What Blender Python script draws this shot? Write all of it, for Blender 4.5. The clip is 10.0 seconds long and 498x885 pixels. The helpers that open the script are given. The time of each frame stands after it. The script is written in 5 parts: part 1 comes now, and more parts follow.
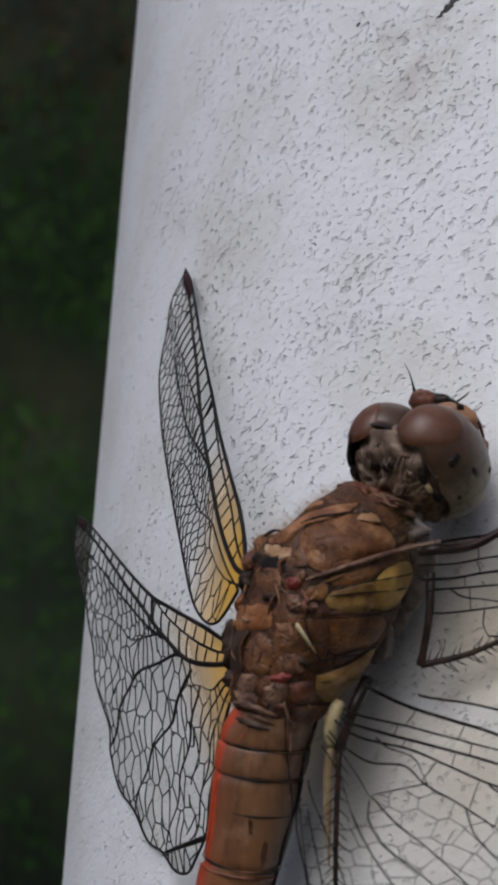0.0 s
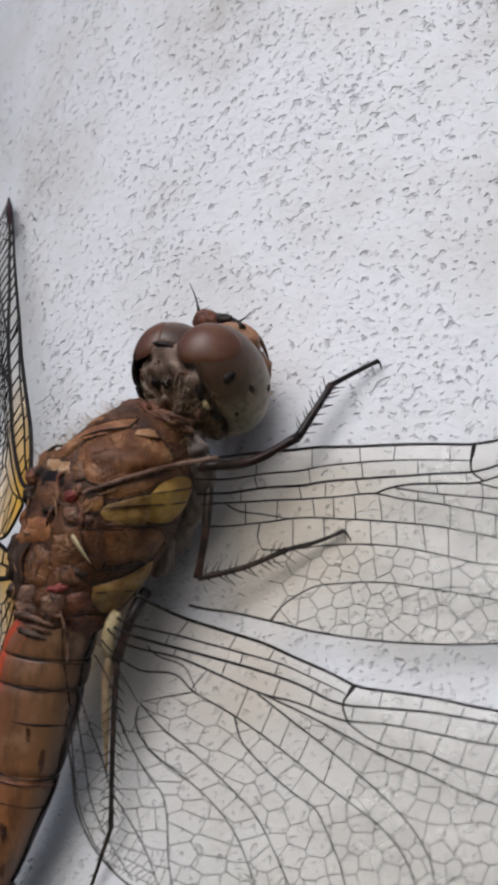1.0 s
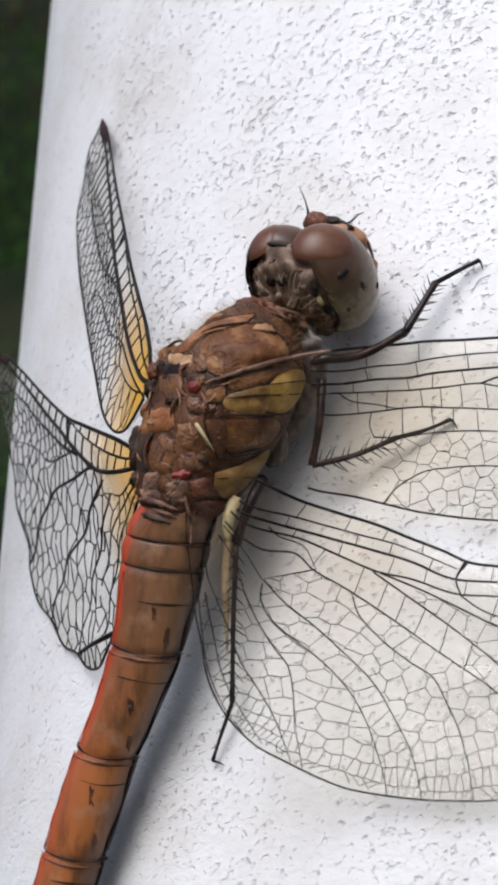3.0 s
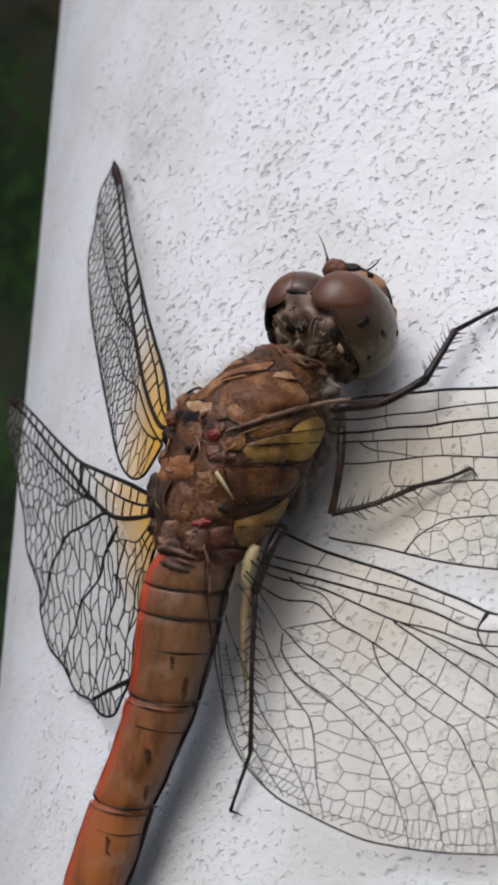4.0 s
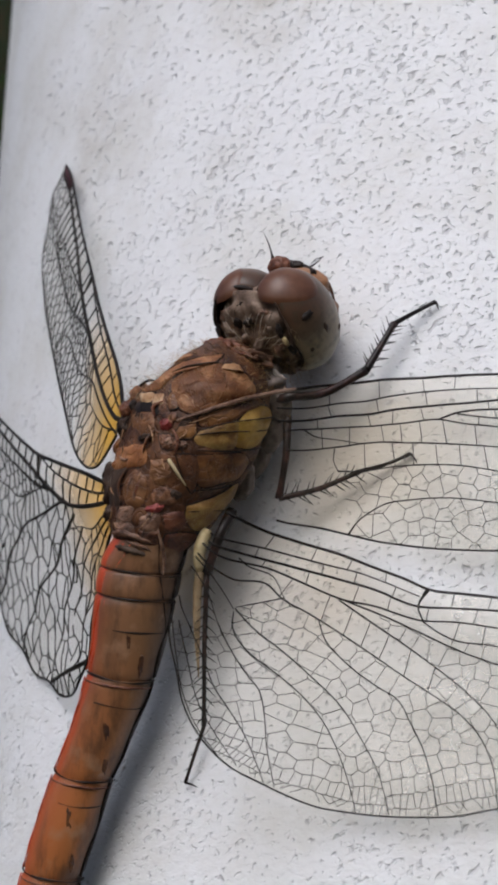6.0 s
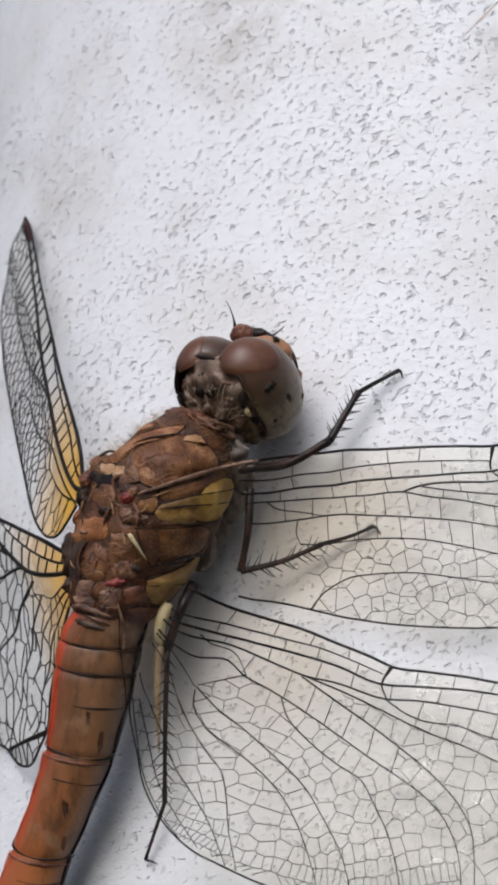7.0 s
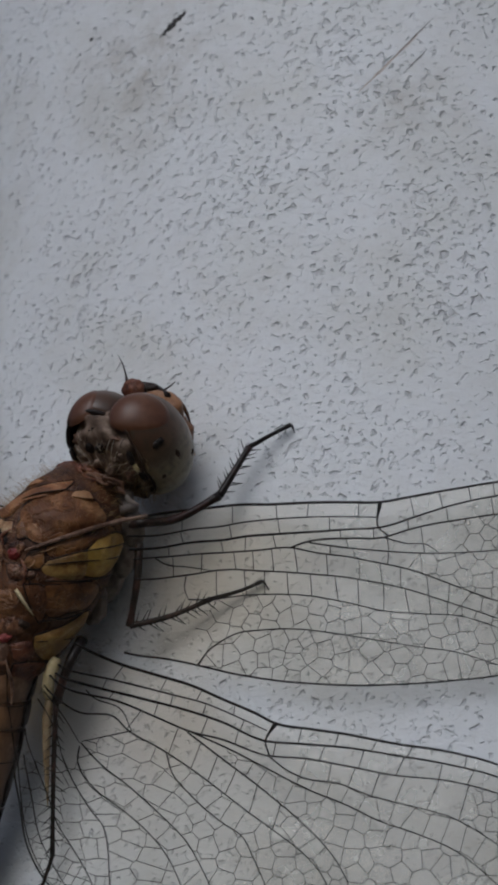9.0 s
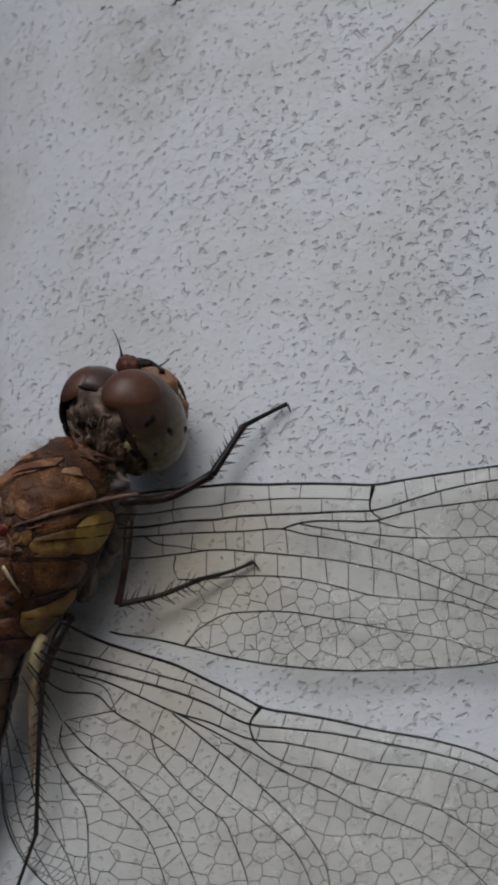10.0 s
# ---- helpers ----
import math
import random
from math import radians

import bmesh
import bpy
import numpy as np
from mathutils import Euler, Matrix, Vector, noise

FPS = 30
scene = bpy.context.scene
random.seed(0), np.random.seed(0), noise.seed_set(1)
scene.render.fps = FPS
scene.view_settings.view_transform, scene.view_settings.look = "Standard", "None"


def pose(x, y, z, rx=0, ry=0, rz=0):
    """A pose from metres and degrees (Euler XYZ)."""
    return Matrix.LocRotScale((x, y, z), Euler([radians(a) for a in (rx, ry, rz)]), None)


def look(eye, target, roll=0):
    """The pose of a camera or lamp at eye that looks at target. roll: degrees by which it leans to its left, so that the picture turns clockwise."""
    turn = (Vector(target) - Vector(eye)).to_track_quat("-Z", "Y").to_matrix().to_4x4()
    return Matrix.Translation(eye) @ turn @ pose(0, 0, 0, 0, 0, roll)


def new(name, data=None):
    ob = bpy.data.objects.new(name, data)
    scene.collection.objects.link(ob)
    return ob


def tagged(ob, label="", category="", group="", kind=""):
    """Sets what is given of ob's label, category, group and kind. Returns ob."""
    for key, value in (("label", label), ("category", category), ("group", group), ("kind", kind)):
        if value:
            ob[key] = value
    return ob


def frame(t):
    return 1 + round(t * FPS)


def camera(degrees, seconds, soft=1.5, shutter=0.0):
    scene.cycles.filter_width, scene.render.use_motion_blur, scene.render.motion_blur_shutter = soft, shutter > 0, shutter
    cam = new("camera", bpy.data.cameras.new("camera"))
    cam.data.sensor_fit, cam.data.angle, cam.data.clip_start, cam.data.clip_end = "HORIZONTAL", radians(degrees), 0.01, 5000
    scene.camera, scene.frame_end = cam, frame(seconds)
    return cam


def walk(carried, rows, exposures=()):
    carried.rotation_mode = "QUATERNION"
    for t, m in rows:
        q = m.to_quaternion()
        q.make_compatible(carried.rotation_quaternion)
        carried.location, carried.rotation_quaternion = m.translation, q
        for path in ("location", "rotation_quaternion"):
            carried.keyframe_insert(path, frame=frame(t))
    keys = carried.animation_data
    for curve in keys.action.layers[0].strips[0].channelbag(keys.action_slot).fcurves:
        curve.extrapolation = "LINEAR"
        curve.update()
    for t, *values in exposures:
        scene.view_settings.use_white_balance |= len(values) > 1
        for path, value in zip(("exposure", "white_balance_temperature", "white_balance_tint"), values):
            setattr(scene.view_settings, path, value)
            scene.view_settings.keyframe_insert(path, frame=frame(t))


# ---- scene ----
cam = camera(14.0, 10.0, 3.6)
cam.data.dof.use_dof = True
cam.data.dof.focus_distance = 0.0845
cam.data.dof.aperture_fstop = 230
ROWS = [
    (0.0, -0.02049, -0.10389, 1.15961, 113.432, -2.838, 1.922),
    (0.5, -0.01523, -0.10381, 1.15784, 112.849, -3.141, 1.239),
    (1.0, -0.01330, -0.10436, 1.15754, 112.609, -2.894, 0.920),
    (1.5, -0.01415, -0.10355, 1.15656, 112.726, -2.694, 0.449),
    (2.0, -0.01457, -0.10304, 1.15627, 111.954, -2.803, 1.125),
    (2.5, -0.01584, -0.10410, 1.15231, 111.527, -2.698, 1.181),
    (2.6, -0.01756, -0.10486, 1.15220, 111.606, -2.609, 1.112),
    (3.8, -0.01886, -0.10825, 1.15431, 112.357, -2.428, -0.214),
    (4.0, -0.01993, -0.10715, 1.15371, 112.581, -2.330, -0.100),
    (4.5, -0.01985, -0.10996, 1.15363, 112.650, -2.138, -0.852),
    (5.0, -0.01718, -0.11132, 1.15035, 112.672, -1.682, -1.028),
    (5.5, -0.01933, -0.11010, 1.14992, 112.833, -1.398, -1.072),
    (5.7, -0.02012, -0.11050, 1.15046, 112.953, -1.302, -1.171),
    (6.8, -0.01957, -0.11068, 1.15409, 112.247, -0.854, -1.777),
    (7.0, -0.02022, -0.11091, 1.15512, 112.470, -0.868, -2.382),
    (7.5, -0.01809, -0.11353, 1.15622, 112.562, -0.659, -2.571),
    (8.0, -0.01777, -0.11296, 1.15465, 112.438, -0.717, -2.541),
    (8.5, -0.01626, -0.11316, 1.15612, 112.227, -0.725, -2.862),
    (9.0, -0.01606, -0.11246, 1.15733, 112.340, -0.935, -2.662),
    (9.5, -0.01594, -0.11245, 1.15970, 112.254, -1.438, -1.507),
    (10.0, -0.01286, -0.11183, 1.15849, 111.226, -2.696, -1.213),
]
EXPOSURES = [(0.0, -1.07, 5510, 10), (0.5, -0.65, 5540, 10), (1.0, -0.74, 5580, 10), (2.0, -0.57, 5610, 10), (2.5, -0.23, 5630, 10), (2.6, -0.23, 5630, 10), (3.8, -0.50, 5630, 10), (4.5, -0.64, 5630, 10), (5.0, -0.45, 5630, 10), (5.5, -0.71, 5630, 10), (7.0, -0.52, 5610, 10),
             (7.5, -0.87, 5590, 10), (8.0, -1.15, 5580, 10), (8.5, -1.40, 5510, 10), (9.0, -1.65, 5370, 7), (9.5, -1.79, 5310, 5), (10.0, -1.60, 5480, 7)]
walk(cam, [(t, pose(x, y, z, a, b, c)) for t, x, y, z, a, b, c in ROWS], EXPOSURES)

# ---------------------------------------------------------------- light: soft overcast daylight from the open side
world = bpy.data.worlds.new("world")
scene.world = world
world.use_nodes = True
wn, wl = world.node_tree.nodes, world.node_tree.links
sky = wn.new("ShaderNodeTexSky")
sky.sky_type = "NISHITA"
sky.sun_disc = False
sky.sun_elevation, sky.sun_rotation = radians(37), radians(-155)
sky.air_density, sky.dust_density, sky.ozone_density = 0.6, 7.0, 0.6
wl.new(sky.outputs[0], wn["Background"].inputs[0])
wn["Background"].inputs[1].default_value = 0.160
sun = new("sun", bpy.data.lights.new("sun", "SUN"))
sun.data.energy, sun.data.angle, sun.data.color = 1.18, radians(50), (1.0, 0.99, 0.98)
sun.matrix_world = look((-1.9, -4.0, 4.6), (0, 0, 1.2))

# ---------------------------------------------------------------- materials
MM = 0.001


class Nodes:
    """A node material: principled shader with a few shorthand makers."""

    def __init__(self, name, rough=0.5, metal=0.0, spec=0.5):
        self.mat = bpy.data.materials.new(name)
        self.mat.use_nodes = True
        self.tree = self.mat.node_tree
        self.bsdf = self.tree.nodes["Principled BSDF"]
        self.set("Roughness", rough)
        self.set("Metallic", metal)
        self.set("Specular IOR Level", spec)

    def set(self, key, value):
        if isinstance(value, bpy.types.NodeSocket):
            self.tree.links.new(value, self.bsdf.inputs[key])
        else:
            self.bsdf.inputs[key].default_value = value

    def add(self, kind, **inputs):
        n = self.tree.nodes.new(kind)
        for k, v in inputs.items():
            k = k.replace("_", " ")
            if isinstance(v, bpy.types.NodeSocket):
                self.tree.links.new(v, n.inputs[k])
            else:
                n.inputs[k].default_value = v
        return n

    def coords(self, kind="Object", scale=(1, 1, 1), rot=(0, 0, 0), move=(0, 0, 0)):
        m = self.add("ShaderNodeMapping", Scale=scale, Rotation=rot, Location=move)
        self.tree.links.new(self.tree.nodes.new("ShaderNodeTexCoord").outputs[kind], m.inputs["Vector"])
        return m.outputs[0]

    def noise(self, vec, scale, detail=4.0, rough=0.55, dist=0.0):
        return self.add("ShaderNodeTexNoise", Vector=vec, Scale=scale, Detail=detail, Roughness=rough, Distortion=dist).outputs["Fac"]

    def ramp(self, fac, *stops):
        n = self.add("ShaderNodeValToRGB", Fac=fac)
        e = n.color_ramp.elements
        while len(e) < len(stops):
            e.new(0.5)
        for el, (p, c) in zip(e, stops):
            el.position = p
            el.color = (c, c, c, 1) if isinstance(c, (int, float)) else (*c, 1)
        return n.outputs[0]

    def mix(self, fac, a, b, kind="MIX"):
        n = self.tree.nodes.new("ShaderNodeMix")
        n.data_type, n.blend_type = "RGBA", kind
        for i, v in ((0, fac), (6, a), (7, b)):
            if isinstance(v, bpy.types.NodeSocket):
                self.tree.links.new(v, n.inputs[i])
            else:
                n.inputs[i].default_value = v if i == 0 else (*v, 1)
        return n.outputs[2]

    def math(self, op, a, b=0.0, c=0.0):
        n = self.tree.nodes.new("ShaderNodeMath")
        n.operation = op
        for i, v in enumerate((a, b, c)):
            if isinstance(v, bpy.types.NodeSocket):
                self.tree.links.new(v, n.inputs[i])
            else:
                n.inputs[i].default_value = v
        return n.outputs[0]

    def split(self, vec):
        return self.add("ShaderNodeSeparateXYZ", Vector=vec).outputs

    def bump(self, height, strength, metres):
        n = self.add("ShaderNodeBump", Height=height, Strength=strength, Distance=metres)
        return n.outputs[0]


def paint_material():
    """White gloss paint over a pitted coat; the UV map is in millimetres round and up the post."""
    m = Nodes("pitted_white_paint", rough=0.5, spec=0.30)
    uv = m.coords("UV")
    crowd = m.ramp(m.noise(uv, 0.22, 3.0), (0.38, -0.030), (0.60, 0.045))
    pits = []
    # pits of three sizes, longer than wide, their edges uneven
    for k, (turn, stretch, scale, low, high) in enumerate(((40, 0.72, 3.0, 0.280, 0.425), (24, 0.80, 4.6, 0.280, 0.400), (-30, 0.85, 1.9, 0.260, 0.365))):
        mp = m.add("ShaderNodeMapping", Vector=uv, Location=(k * 17.3, k * 9.1, 0), Rotation=(0, 0, radians(-turn)))
        st = m.add("ShaderNodeMapping", Vector=mp.outputs[0], Scale=(stretch, 1.0, 1.0))
        f = m.math("ADD", m.noise(st.outputs[0], scale, 2.0, 0.45, 0.2), crowd)
        pits.append(m.add("ShaderNodeMapRange", Value=f, From_Min=high, From_Max=low).outputs[0])
        m.tree.nodes[-1].interpolation_type = "SMOOTHSTEP"
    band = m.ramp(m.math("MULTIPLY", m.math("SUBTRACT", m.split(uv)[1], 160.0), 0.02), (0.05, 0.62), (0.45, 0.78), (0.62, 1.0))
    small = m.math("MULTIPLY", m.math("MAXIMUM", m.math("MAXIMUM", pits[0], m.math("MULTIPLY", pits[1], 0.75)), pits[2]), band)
    swell = m.noise(uv, 0.5, 5.0, 0.55)
    grain = m.noise(uv, 7.0, 3.0)
    turned = m.coords("UV", scale=(1.3, 2.2, 1.0), rot=(0, 0, radians(-35)))
    peel = m.ramp(m.noise(turned, 1.1, 2.0, 0.5, 0.4), (0.46, 0.0), (0.64, 1.0))
    height = m.math("ADD", m.math("MULTIPLY", small, -1.0), m.math("ADD", m.math("MULTIPLY", swell, 1.1), m.math("MULTIPLY", m.math("ADD", grain, m.math("MULTIPLY", peel, 0.9)), 0.13)))
    m.set("Normal", m.bump(height, 1.0, 0.0001))
    stain = m.ramp(m.noise(uv, 0.15, 7.0, 0.62), (0.44, 0.0), (0.68, 1.0))
    fine = m.ramp(m.noise(uv, 1.3, 5.0, 0.7), (0.50, 0.0), (0.78, 1.0))
    c = m.mix(m.math("MULTIPLY", stain, 0.55), (0.760, 0.770, 0.778), (0.60, 0.59, 0.54))
    c = m.mix(m.math("MULTIPLY", fine, 0.22), c, (0.60, 0.56, 0.50))
    # grey-brown smudges round the chip and the scratches
    for u, v, reach, amount in ((142.4, 210.6, 5.5, 0.75), (155.4, 206.4, 3.0, 0.6), (131.0, 206.0, 6.0, 0.45), (150.5, 181.5, 3.5, 0.5)):
        d = m.tree.nodes.new("ShaderNodeVectorMath")
        d.operation = "DISTANCE"
        m.tree.links.new(uv, d.inputs[0])
        d.inputs[1].default_value = (u, v, 0.0)
        near = m.add("ShaderNodeClamp", Value=m.math("SUBTRACT", 1.0, m.math("DIVIDE", d.outputs["Value"], reach))).outputs[0]
        patchy = m.ramp(m.noise(uv, 0.7, 6.0, 0.65), (0.40, 0.0), (0.66, 1.0))
        c = m.mix(m.math("MULTIPLY", m.math("MULTIPLY", near, patchy), amount), c, (0.40, 0.37, 0.32))
    # the pits are also darkened in the colour, as shade within them
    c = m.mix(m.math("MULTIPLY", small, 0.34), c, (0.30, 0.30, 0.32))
    m.set("Base Color", c)
    m.set("Roughness", m.math("ADD", 0.46, m.math("MULTIPLY", fine, 0.25)))
    return m.mat


def cuticle(name, dark, mid, light, rough=0.38, scale=900.0, bump=0.00006, spec=0.4, crease=0.0):
    """Insect cuticle: mottled at two scales, faintly glossy, with dark wrinkles if crease is given."""
    m = Nodes(name, rough=rough, spec=spec)
    p = m.coords("Object")
    big = m.noise(p, scale * 0.7, 4.0, 0.6)
    c = m.ramp(big, (0.32, dark), (0.50, mid), (0.70, light))
    tiny = m.noise(p, scale * 6.0, 3.0)
    c = m.mix(m.ramp(tiny, (0.35, 0.35), (0.62, 0.0)), c, dark)
    height = m.math("ADD", big, m.math("MULTIPLY", tiny, 0.35))
    if crease:
        wander = m.noise(m.coords("Object", move=(0.013, 0.007, 0.002)), 1500.0, 3.0, 0.5, 0.6)
        fold = m.ramp(m.math("ABSOLUTE", m.math("SUBTRACT", wander, 0.5)), (0.004, 1.0), (0.035, 0.0))
        c = m.mix(m.math("MULTIPLY", fold, crease), c, tuple(0.6 * q for q in dark))
        height = m.math("SUBTRACT", height, m.math("MULTIPLY", fold, 0.8))
    m.set("Base Color", c)
    m.set("Normal", m.bump(height, 0.6, bump))
    m.set("Roughness", m.math("ADD", rough - 0.08, m.math("MULTIPLY", tiny, 0.25)))
    return m.mat


def abdomen_material():
    """Red along the back, tan to olive on the flank, black below; UV: turn round the body, length in millimetres."""
    m = Nodes("abdomen_cuticle", rough=0.34)
    u, v, _ = m.split(m.coords("UV"))
    p = m.coords("Object")
    n = m.noise(p, 700.0, 5.0, 0.6)
    u2 = m.math("ADD", u, m.math("MULTIPLY", m.math("SUBTRACT", n, 0.5), 0.06))
    tan = m.ramp(u2, (0.10, (0.012, 0.009, 0.008)), (0.17, (0.30, 0.080, 0.030)), (0.33, (0.34, 0.085, 0.030)), (0.42, (0.44, 0.070, 0.020)), (0.455, (0.46, 0.058, 0.016)), (0.480, (0.20, 0.070, 0.030)),
                 (0.54, (0.190, 0.088, 0.038)), (0.68, (0.22, 0.112, 0.050)), (0.765, (0.13, 0.070, 0.036)), (0.795, (0.012, 0.009, 0.008)))
    orange = m.ramp(u2, (0.10, (0.012, 0.009, 0.008)), (0.17, (0.36, 0.075, 0.020)), (0.33, (0.44, 0.085, 0.022)), (0.43, (0.42, 0.090, 0.024)), (0.50, (0.34, 0.098, 0.030)),
                    (0.58, (0.36, 0.120, 0.033)), (0.69, (0.33, 0.125, 0.038)), (0.765, (0.14, 0.060, 0.026)), (0.795, (0.012, 0.009, 0.008)))
    c = m.mix(m.ramp(m.math("MULTIPLY", v, 0.05), (0.46, 0.0), (0.80, 1.0)), tan, orange)
    flank = m.ramp(u, (0.46, 0.15), (0.56, 1.0))
    streak = m.noise(m.coords("Object", scale=(1.6, 0.45, 1.6)), 620.0, 5.0, 0.65)
    c = m.mix(m.math("MULTIPLY", m.ramp(streak, (0.40, 0.75), (0.54, 0.0)), flank), c, (0.070, 0.034, 0.018))
    c = m.mix(m.math("MULTIPLY", m.ramp(n, (0.54, 0.0), (0.68, 0.6)), flank), c, (0.33, 0.19, 0.105))
    tiny = m.noise(p, 5200.0, 2.0)
    m.set("Base Color", c)
    m.set("Normal", m.bump(m.math("ADD", n, m.math("MULTIPLY", tiny, 0.3)), 0.6, 0.00005))
    m.set("Roughness", m.math("ADD", 0.28, m.math("MULTIPLY", tiny, 0.22)))
    return m.mat


def eye_material():
    """Compound eye: red-brown cap above, olive grey below, dark spots along the border; fine facets."""
    m = Nodes("compound_eye", rough=0.30)
    p = m.coords("Object")
    x, y, z = m.split(p)
    n = m.noise(p, 700.0, 5.0, 0.6)
    lift = m.math("ADD", m.math("MULTIPLY", z, 1000.0), m.math("MULTIPLY", m.math("SUBTRACT", n, 0.5), 1.1))
    lift = m.math("MULTIPLY_ADD", lift, 0.21, 0.5)
    c = m.ramp(lift, (0.06, (0.39, 0.335, 0.21)), (0.40, (0.225, 0.167, 0.095)), (0.58, (0.128, 0.080, 0.046)), (0.72, (0.085, 0.045, 0.026)))
    fleck = m.noise(p, 2600.0, 3.0)
    blotch = m.noise(m.coords("Object", scale=(1.0, 0.7, 1.6)), 900.0, 4.0, 0.6)
    c = m.mix(m.ramp(blotch, (0.50, 0.0), (0.66, 0.45)), c, (0.045, 0.030, 0.020))
    c = m.mix(m.ramp(fleck, (0.48, 0.0), (0.70, 0.6)), c, (0.05, 0.04, 0.025))
    facets = m.add("ShaderNodeTexVoronoi", Vector=p, Scale=14000.0, Randomness=0.25)
    m.set("Base Color", c)
    m.set("Normal", m.bump(facets.outputs["Distance"], 0.10, 0.00001))
    m.set("Roughness", m.math("ADD", 0.26, m.math("MULTIPLY", n, 0.2)))
    return m.mat


def membrane_material(name, tint, amber, fade, cloud):
    """Clear wing film: tinted see-through with a weak gloss; amber at the root (UV: millimetres along and across the wing)."""
    m = Nodes(name)
    uv = m.coords("UV")
    x, y, _ = m.split(uv)
    n = m.noise(uv, 0.8, 4.0)
    behind = m.math("MAXIMUM", m.math("SUBTRACT", -1.8, y), 0.0)
    reach = m.math("ADD", m.math("ADD", x, m.math("MULTIPLY", n, 1.2)), m.math("MULTIPLY", behind, 1.3))
    near = m.ramp(m.math("MULTIPLY", reach, 0.1), (0.22, 1.0), (0.55, 0.64), (1.0, 0.0))
    c = m.mix(m.math("MULTIPLY", near, amber), tint, (0.99, 0.57, 0.04))
    c = m.mix(m.math("MULTIPLY", m.ramp(n, (0.4, 0.0), (0.75, 1.0)), 0.22), c, (0.92, 0.90, 0.86))
    clear = m.add("ShaderNodeBsdfTransparent", Color=c)
    film = m.add("ShaderNodeBsdfPrincipled", Base_Color=m.mix(m.math("MULTIPLY", near, amber), (0.82, 0.785, 0.70), (0.90, 0.49, 0.04)), Roughness=0.30)
    m.tree.links.new(m.bump(n, 0.5, 0.0002), film.inputs["Normal"])
    fres = m.add("ShaderNodeLayerWeight", Blend=0.12).outputs["Fresnel"]
    amount = m.math("ADD", m.math("MULTIPLY", n, m.ramp(m.math("MULTIPLY", x, 0.1), (0.62, 0.02), (1.0, cloud))), m.math("MULTIPLY", fres, 0.10))
    amount = m.math("ADD", amount, m.math("MULTIPLY", near, amber * amber * 0.37))
    out = m.ramp(m.math("MULTIPLY", x, 0.1), (0.10, fade), (0.30, 1.0))
    amount = m.math("MULTIPLY", amount, out)
    c = m.mix(out, (1.0, 1.0, 1.0), c)
    m.tree.links.new(c, clear.inputs["Color"])
    mixer = m.add("ShaderNodeMixShader", Fac=amount)
    m.tree.links.new(clear.outputs[0], mixer.inputs[1])
    m.tree.links.new(film.outputs[0], mixer.inputs[2])
    m.tree.links.new(mixer.outputs[0], m.tree.nodes["Material Output"].inputs["Surface"])
    return m.mat


def leaf_material(name, dark, light):
    m = Nodes(name, rough=0.65, spec=0.15)
    r = m.add("ShaderNodeNewGeometry").outputs["Random Per Island"]
    c = m.ramp(r, (0.0, dark), (1.0, light))
    m.set("Base Color", m.mix(m.noise(m.coords("Object"), 40.0), c, dark))
    return m.mat


def lawn_material():
    m = Nodes("lawn", rough=0.9)
    p = m.coords("Object")
    c = m.ramp(m.noise(p, 3.0, 6.0), (0.35, (0.022, 0.035, 0.012)), (0.65, (0.05, 0.075, 0.02)))
    m.set("Base Color", m.mix(m.ramp(m.noise(p, 60.0, 4.0), (0.4, 0.6), (0.65, 0.0)), c, (0.03, 0.03, 0.012)))
    m.set("Normal", m.bump(m.noise(p, 180.0, 4.0), 1.0, 0.02))
    return m.mat


PAINT = paint_material()
BROWN = cuticle("thorax_brown", (0.024, 0.008, 0.003), (0.088, 0.034, 0.012), (0.20, 0.084, 0.032), rough=0.42, scale=1400.0, bump=0.00008, crease=0.3)
RUSSET = cuticle("russet_cuticle", (0.049, 0.014, 0.007), (0.151, 0.051, 0.024), (0.281, 0.115, 0.056), rough=0.42, scale=1800.0, bump=0.00009, crease=0.3)
BRONZE = cuticle("shoulder_bronze", (0.062, 0.021, 0.007), (0.195, 0.080, 0.028), (0.42, 0.22, 0.095), rough=0.46, scale=1150.0, bump=0.00008, spec=0.28, crease=0.08)
GINGER = cuticle("ginger_cuticle", (0.10, 0.036, 0.013), (0.30, 0.128, 0.048), (0.48, 0.26, 0.12), rough=0.48, scale=1500.0, crease=0.3)
CAMEL = cuticle("camel_cuticle", (0.065, 0.026, 0.009), (0.200, 0.087, 0.032), (0.378, 0.190, 0.080), rough=0.40, scale=1700.0, bump=0.00009, crease=0.3)
HAZEL = cuticle("hazel_cuticle", (0.066, 0.026, 0.010), (0.182, 0.079, 0.029), (0.319, 0.155, 0.064), rough=0.42, scale=1100.0, bump=0.00007, crease=0.2)
SCARLET = cuticle("scarlet_cuticle", (0.30, 0.035, 0.012), (0.52, 0.060, 0.018), (0.62, 0.12, 0.045), rough=0.35)
TAN = cuticle("tan_cuticle", (0.20, 0.10, 0.045), (0.36, 0.20, 0.09), (0.50, 0.31, 0.16))
UMBER = cuticle("umber_cuticle", (0.042, 0.014, 0.005), (0.163, 0.065, 0.019), (0.304, 0.142, 0.044), rough=0.38, scale=1100.0, bump=0.00007, crease=0.15)
MOTTLED = cuticle("mottled_cuticle", (0.022, 0.008, 0.005), (0.140, 0.056, 0.026), (0.367, 0.179, 0.088), rough=0.42, scale=2600.0, bump=0.00011, crease=0.5)
CREAM = cuticle("cream_cuticle", (0.20, 0.09, 0.035), (0.42, 0.25, 0.12), (0.62, 0.47, 0.30), rough=0.36, scale=2600.0, bump=0.0001)
